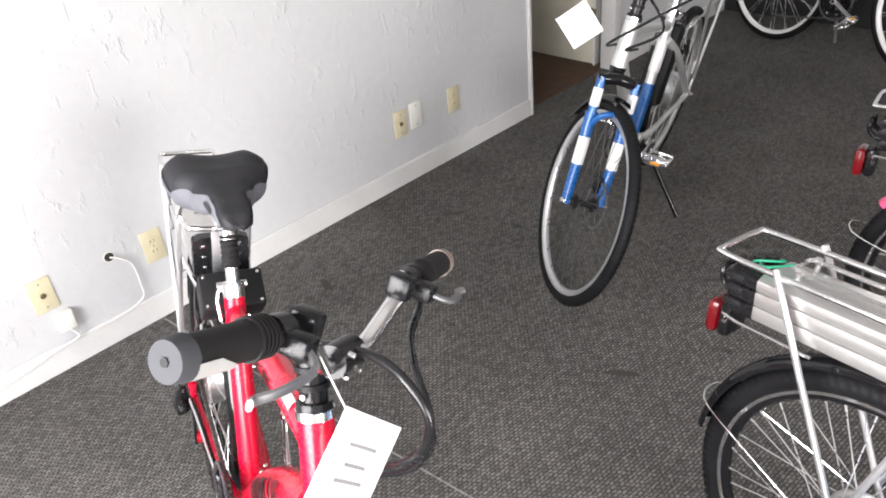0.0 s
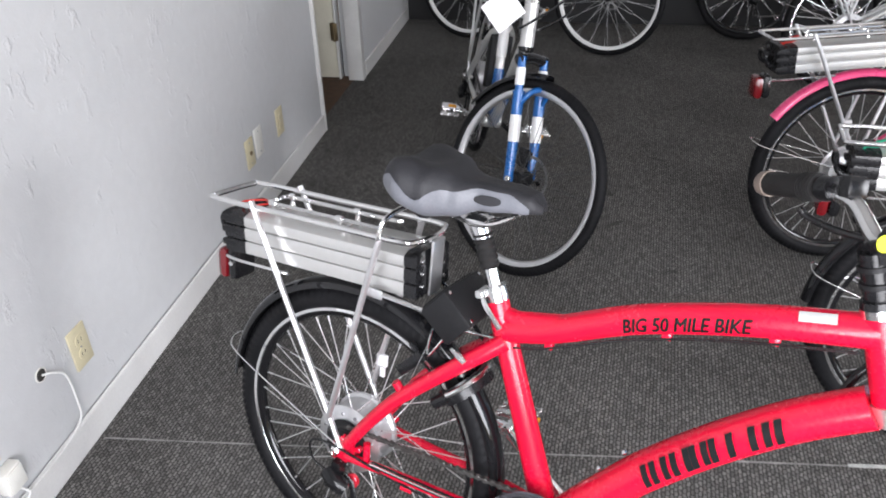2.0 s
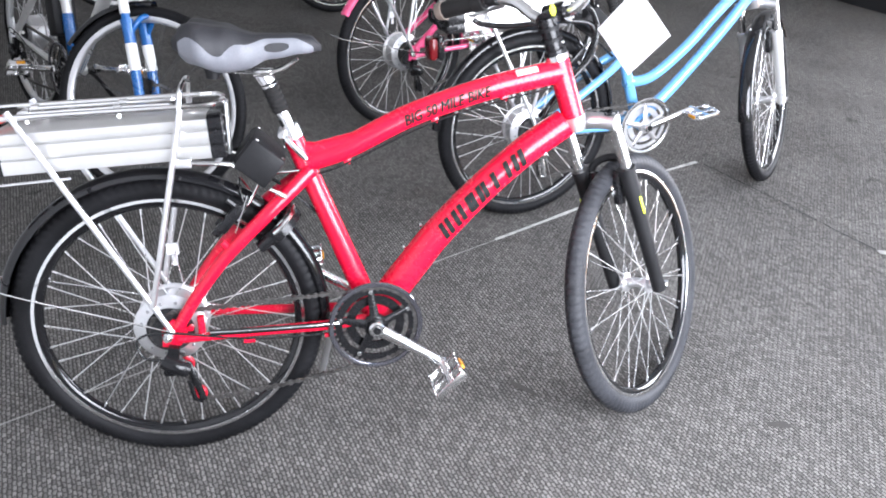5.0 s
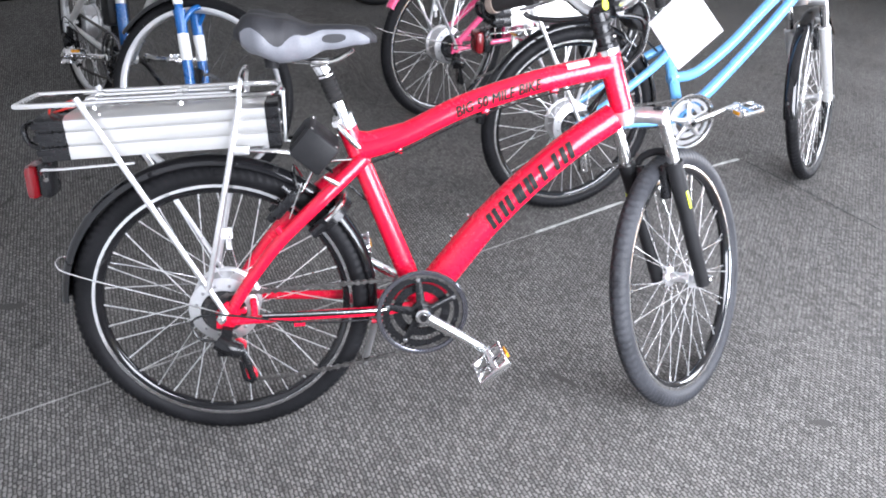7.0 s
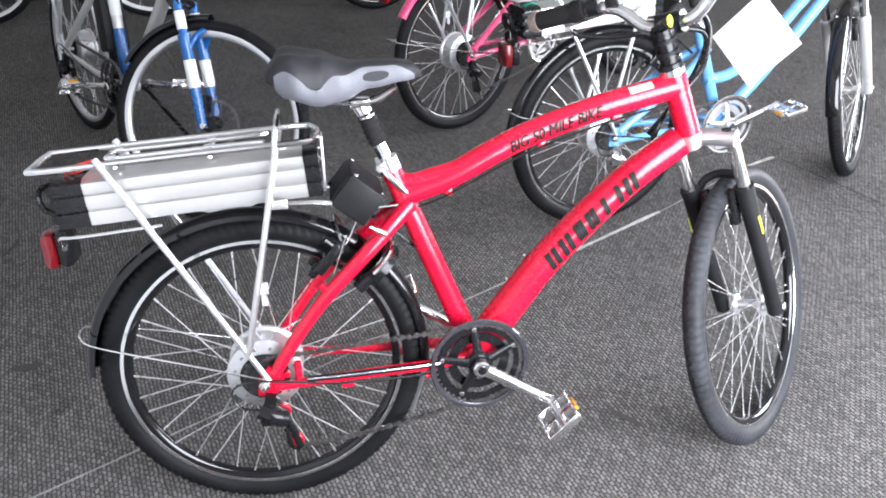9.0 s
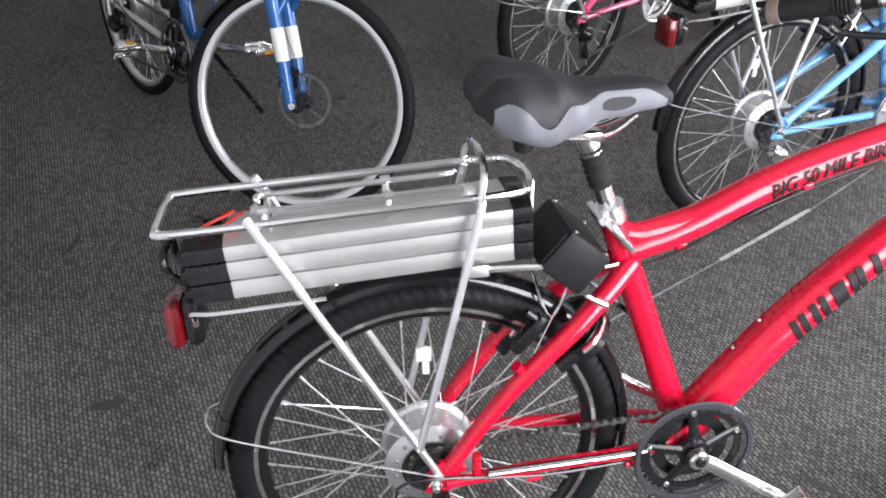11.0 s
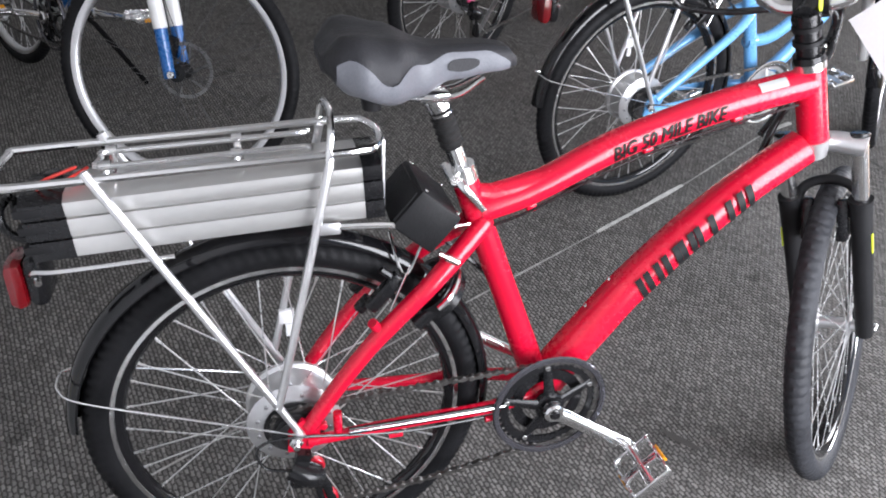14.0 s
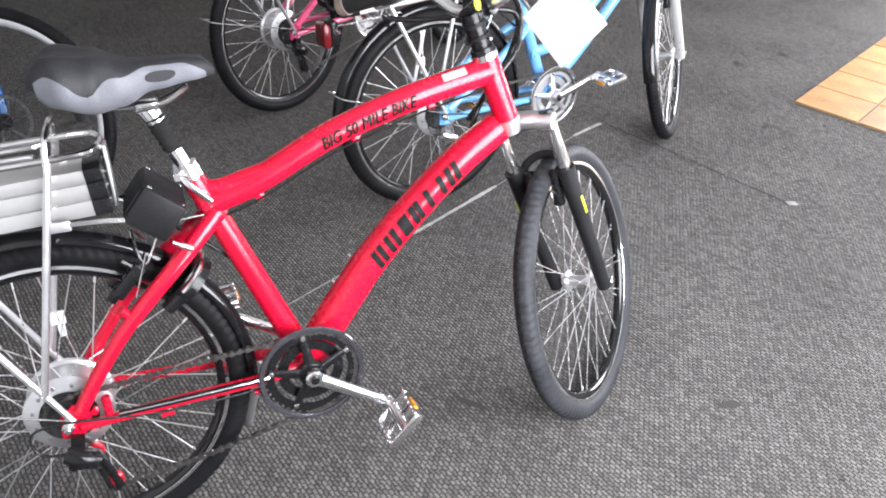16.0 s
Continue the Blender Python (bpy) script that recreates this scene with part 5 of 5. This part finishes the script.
# shop window and entrance
win = tagged(new("window_1"), "wide shop window in a metal frame", "window", "", "structure")
for y in (WIN["y0"], -2.85, -1.30, WIN["y1"]):
    part("window_frame", boxes((FRONT_X - 0.09, FRONT_X - 0.03, y - 0.03, y + 0.03, WIN["z0"], WIN["z1"])), ALLOY, win)
for z in (WIN["z0"] + 0.03, WIN["z1"] - 0.03):
    part("window_frame", boxes((FRONT_X - 0.088, FRONT_X - 0.032, WIN["y0"] + 0.03, WIN["y1"] - 0.03, z - 0.03, z + 0.03)), ALLOY, win)
ent = tagged(new("door_2"), "glazed shop entrance in a metal frame", "door", "", "structure")
for x in (-1.92, 0.22):
    part("door_frame", boxes((x - 0.03, x + 0.03, BACK_Y - 0.10, BACK_Y - 0.04, 0, 2.35)), ALLOY, ent)
part("door_frame", boxes((-1.89, 0.19, BACK_Y - 0.098, BACK_Y - 0.042, 2.29, 2.35)), ALLOY, ent)
structure("ground", boxes((-30, 30, -30, 30, -0.4, -0.12), bevel=0), GROUT, "plain ground outside the shop", "ground")


# ---- outlets and cables on the wall ----
def outlet(name, x, z, kind, label):
    ob = tagged(new(name), label, "outlet", "outlets on the wall")
    ob.matrix_basis = pose(x, WALL_Y, z)
    mat = IVORY if kind == "blank" else ALMOND
    part("cover_plate", boxes((-0.036, 0.036, -0.0065, -0.0005, -0.058, 0.058), bevel=0.0025), mat, ob)
    if kind == "duplex":
        for zz in (-0.020, 0.020):
            bm = bmesh.new()
            disc(bm, 0.0165, -0.0085, -0.006, 20, Matrix.Translation((0, 0, zz)))
            r = part("receptacle", bm, mat, ob)
            part("slots", boxes((-0.0075, -0.0055, -0.0092, -0.0080, zz - 0.004, zz + 0.006), (0.0055, 0.0075, -0.0092, -0.0080, zz - 0.004, zz + 0.006), bevel=0), DARKSLOT, r)
    elif kind == "jack":
        bm = bmesh.new()
        disc(bm, 0.009, -0.012, -0.006, 16)
        part("jack", bm, BRASS, ob)
    for zz in ((0.0,) if kind == "duplex" else (-0.042, 0.042)):
        part("screw", disc(bmesh.new(), 0.0032, -0.0085, -0.006, 10, Matrix.Translation((0, 0, zz))), STEEL, ob)
    return ob


outlet("wall_outlet", -0.060, 0.283, "jack", "almond wall plate with a cable jack")
outlet("wall_outlet", 0.313, 0.273, "duplex", "almond duplex wall outlet")
outlet("wall_outlet", 1.478, 0.281, "jack", "almond wall plate with a round jack")
outlet("wall_outlet", 1.571, 0.290, "blank", "blank ivory wall plate")
outlet("wall_outlet", 1.808, 0.279, "duplex", "almond duplex wall outlet")
jb = tagged(new("phone_jack_box"), "small white surface jack box with cables below the outlet", "jack box")
jb.matrix_basis = pose(-0.032, WALL_Y, 0.175)
part("box", boxes((-0.028, 0.028, -0.030, -0.0005, -0.032, 0.032), bevel=0.004), IVORY, jb)
part("box_lid", boxes((-0.024, 0.024, -0.036, -0.0295, -0.028, 0.028), bevel=0.003), IVORY, jb)
hole = tagged(new("wall_hole"), "small dark cable hole in the wall", "hole")
hole.matrix_basis = pose(0.166, WALL_Y, 0.305)
bm = bmesh.new()
disc(bm, 0.017, -0.0030, -0.0005, 20)
part("opening", bm, DARKSLOT, hole)
bm = bmesh.new()
lathe(bm, [(0.016, -0.001), (0.019, -0.001), (0.019, -0.004), (0.016, -0.004)], 20)
part("rim", bm, IVORY, hole)
y = WALL_Y - 0.004
part_c = tagged(part("white_cable", tubes((spline([(0.167, y, 0.303), (0.19, y - 0.012, 0.293), (0.222, y - 0.014, 0.255), (0.226, y - 0.014, 0.17), (0.215, y - 0.014, 0.115), (0.13, y - 0.014, 0.094), (0.0, y - 0.013, 0.096)], 8), 0.003, 8)), WHITECABLE), "white cable hanging from the wall hole", "cable")
tagged(part("white_cable", tubes((spline([(-2.05, y - 0.006, 0.094), (-1.2, y - 0.006, 0.093), (-0.3, y - 0.007, 0.096), (-0.02, y - 0.006, 0.093), (0.4, y - 0.005, 0.093), (0.9, y - 0.007, 0.094), (1.5, y - 0.005, 0.093), (1.95, y - 0.006, 0.093)], 10), 0.0035, 8)), WHITECABLE), "white cable run along the baseboard's top", "cable")
tagged(part("white_cable", tubes((spline([(-0.032, y - 0.02, 0.145), (-0.02, y - 0.03, 0.11), (-0.09, y - 0.016, 0.092), (-0.3, y - 0.014, 0.06), (-0.7, y - 0.014, 0.05)], 8), 0.003, 8)), WHITECABLE), "white cable drooping from the jack box", "cable")


# ---- marks on the carpet ----
def ribbon(points, w, z=0.004):
    bm = bmesh.new()
    pts = spline(points, 6)
    prev = None
    for i, p in enumerate(pts):
        d = (pts[min(i + 1, len(pts) - 1)] - pts[max(i - 1, 0)]).normalized()
        s = Vector((-d.y, d.x, 0)) * w * (0.5 + 0.25 * noise.noise(p * 9))
        q = [bm.verts.new(p + s + Vector((0, 0, z))), bm.verts.new(p - s + Vector((0, 0, z)))]
        if prev:
            bm.faces.new((prev[0], prev[1], q[1], q[0]))
        prev = q
    return bm


structure("carpet_seam", ribbon([(0.258, 0.757, 0), (0.288, 0.40, 0), (0.335, -0.12, 0), (0.385, -0.62, 0), (0.436, -1.20, 0), (0.474, -1.59, 0), (0.552, -2.12, 0), (0.557, -2.32, 0)], 0.0055), TAPE, "thin frayed seam of the carpet", "carpet seam")
structure("carpet_seam_tape", ribbon([(0.434, -1.17, 0), (0.452, -1.36, 0), (0.476, -1.60, 0)], 0.013, 0.0045), PALETAPE, "worn pale strip along the carpet seam", "carpet seam")
structure("carpet_seam_cross", ribbon([(0.53, -2.322, 0), (0.2, -2.343, 0), (-0.05, -2.346, 0), (-0.262, -2.355, 0)], 0.007), SEAM, "dark open carpet seam", "carpet seam")
structure("carpet_fray", ribbon([(-0.258, -2.347, 0), (-0.27, -2.362, 0), (-0.28, -2.377, 0)], 0.022, 0.005), TAPE, "frayed pale end of the open seam", "carpet seam")
structure("carpet_seam_end", ribbon([(0.554, -2.13, 0), (0.556, -2.22, 0), (0.556, -2.31, 0)], 0.016, 0.0045), PALETAPE, "frayed pale end of the carpet seam", "carpet seam")


def stain(x, y, lx, ly, a, seed):
    bm = bmesh.new()
    vs = []
    for k in range(22):
        t = 2 * math.pi * k / 22
        r = 1 + 0.35 * noise.noise(Vector((math.cos(t) * 1.3, math.sin(t) * 1.3, seed * 3.7)))
        vs.append(bm.verts.new((lx * r * math.cos(t), ly * r * math.sin(t), 0)))
    bm.faces.new(vs)
    ob = structure("carpet_stain", bm, STAINM, "dark stain on the carpet", "stain")
    ob.matrix_basis = pose(x, y, 0.003, 0, 0, a)


for i, (x, y, lx, ly, a) in enumerate(((-0.208, -0.812, 0.045, 0.010, 20), (-0.632, -1.312, 0.030, 0.014, 60), (1.385, 0.420, 0.055, 0.008, -35), (1.0, -0.635, 0.05, 0.012, -60), (0.742, 0.442, 0.042, 0.014, 75), (1.584, -0.628, 0.05, 0.008, -50))):
    stain(x, y, lx, ly, a, i + 1)


# ---- entrance tiles ----
tiles = tagged(part("floor_tiles", boxes((-2.08, 0.0, -2.30, 0.0, 0.0005, 0.004), bevel=0), GROUT, None, smooth=False), "terracotta floor tiles at the entrance", "floor", "", "structure")
tiles.matrix_basis = pose(0.149, -3.202, 0, 0, 0, 4.5)
tm = mesh_of("tile", boxes((-0.137, 0.137, -0.130, 0.130, 0.0, 0.006), bevel=0.0015), TILE, smooth=False)
for i in range(7):
    for j in range(8):
        ob = new("tile", tm)
        ob.parent = tiles
        ob.matrix_basis = pose(-0.143 - i * 0.283, -0.135 - j * 0.270, 0.0045 + random.uniform(-0.0006, 0.0006), random.uniform(-0.2, 0.2), random.uniform(-0.2, 0.2), random.uniform(-0.3, 0.3))


# ---- the bicycles, nearest first ----
red_tag = dict(at=(1.0225, -0.0075, 0.9365), along=(-0.045, 0.086, -0.091), up=(-0.054, 0.075, 0.086), tie=(1.00, -0.04, 1.082), lines=((0.028, 0.060), (0.006, 0.045), (-0.012, 0.060), (-0.034, 0.014)))
loops = (((0.824, 0.009, 0.947), (0.841, 0.026, 0.969), (0.896, 0.063, 0.986), (0.953, 0.085, 0.981), (0.983, 0.103, 0.945), (0.981, 0.098, 0.899), (0.962, 0.083, 0.865), (0.920, 0.070, 0.826), (0.869, 0.049, 0.777), (0.839, 0.039, 0.707)),
         ((0.721, 0.199, 0.947), (0.741, 0.192, 0.937), (0.802, 0.153, 0.936), (0.888, 0.123, 0.948), (0.953, 0.110, 0.949), (0.978, 0.106, 0.936), (0.979, 0.109, 0.897), (0.939, 0.099, 0.827), (0.849, 0.059, 0.747)))
bicycle("electric_bicycle", (0.025, 0.019), -111.6, 12, dict(paint=RED, style="cruiser", steer=42, R=0.326, crank_at=(0.459, 0, 0.311), seat_top=(0.297, 0, 0.737), head_top=(0.860, 0, 0.884), head_bottom=(0.907, 0, 0.756), front_axle=(1.150, 0, 0.3295), fork_off=0.045, saddle_back=0.165, fender=BLACKP, lock=True, front_tyre=GREYTYRE, tag=red_tag, loops=loops, cable_r=0.0062, bar_half=0.300, stem=0.085, seat_r=(0.0250, 0.0205), bar_back=0.013, bar_rise=0.070, bar_tilt=0.056, group="electric bicycles"),
        "glossy red electric bicycle with silver rack battery on the carpet")
bicycle("electric_bicycle", (0.556, -1.345), -101, 6, dict(paint=SKYBLUE, style="step", steer=37, R=0.328, crank_at=(0.478, 0, 0.305), dx=-0.045, front_axle=(1.168, 0, 0.328), fender=BLACKP, front_fender=BLACKP, ff0=40, ff1=185, fork=SILVERP, ring_mat=ALLOY, guard=CHROME, guard_label="bright chain guard ring", ring_label="bright chainring", crank=20, pedal_tilt=radians(-10), mech=CHROME, top_r=0.019, down_r=0.021, stay_top=0.56, seat_top=(0.345, 0, 0.66), wire=GREENWIRE, group="electric bicycles", fork_label="silver suspension fork"),
        "light blue step-through electric bicycle with silver rack battery")
bicycle("electric_bicycle", (1.450, -1.352), -82, 4.5, dict(paint=PINK, style="step", steer=15, R=0.328, dx=-0.06, fender=PINK, front_fender=PINK, fork=SILVERP, top_r=0.019, down_r=0.021, stay_top=0.56, seat_top=(0.345, 0, 0.66), crank=150, guard=CHROME, fender_end=146, fender_label="glossy pink mudguard", group="electric bicycles", ring_mat=ALLOY),
        "pink step-through electric bicycle with pink mudguards")
blue_tag = dict(at=(0.93, -0.116, 0.860), along=(0.0, 0.074, -0.074), up=(-0.018, 0.074, 0.074), tie=(0.83, -0.02, 0.99))
bicycle("hybrid_bicycle", (2.29, 0.030), -168, 10, dict(paint=SILVERP, style="diamond", accent=BLUE, steer=40, dx=-0.125, R=0.338, tr=0.0185, rear_hub="motor", front_hub="disc", fork=BLUE, fork_white=True, stanchion=BLUE, crown=BLACKP, front_fender=BLACKP, ff0=100, ff1=158, seat_case=True, battery=False, crank=193, stand=(0.470, 0.476, 0.25), stand_mat=BLACKP, stand_label="black kickstand", top_r=0.019, down_r=0.024, rim=ALLOY, front_spokes=DARKSPOKE, group="hybrid bicycles", tag=blue_tag, fork_label="blue and white fork", bar_mat=BLACKP),
        "silver, white and blue hybrid bicycle with disc brake")
bicycle("hybrid_bicycle", (4.03, 0.31), -109, 6, dict(paint=BLACKP, style="diamond", steer=0, dx=-0.19, R=0.347, tr=0.0185, rear_hub="front", front_hub="disc", fork=BLACKP, stanchion=BLACKP, battery=False, rack=False, crank=-25, top_r=0.018, down_r=0.022, rim=WHITEP, group="hybrid bicycles", fork_label="black fork", bar_mat=BLACKP),
        "black hybrid bicycle with white rims near the end wall")
bicycle("electric_bicycle", (3.20, -1.83), -97, 9, dict(paint=SILVERP, style="step", steer=5, R=0.328, dx=-0.06, fender=BLACKP, fork=SILVERP, top_r=0.019, down_r=0.021, stay_top=0.56, seat_top=(0.345, 0, 0.66), group="electric bicycles", ring_mat=ALLOY),
        "silver electric bicycle with rack battery standing behind the pink one")
bicycle("hybrid_bicycle", (4.12, -1.50), -92, 4, dict(paint=MAROON, style="diamond", steer=0, dx=-0.09, R=0.335, tr=0.022, rear_hub="front", fork=BLACKP, stanchion=BLACKP, battery=False, rack=False, top_r=0.018, down_r=0.022, rim=BLACKP, group="hybrid bicycles", fork_label="black fork", bar_mat=BLACKP),
        "dark maroon bicycle with black rims at the end wall")
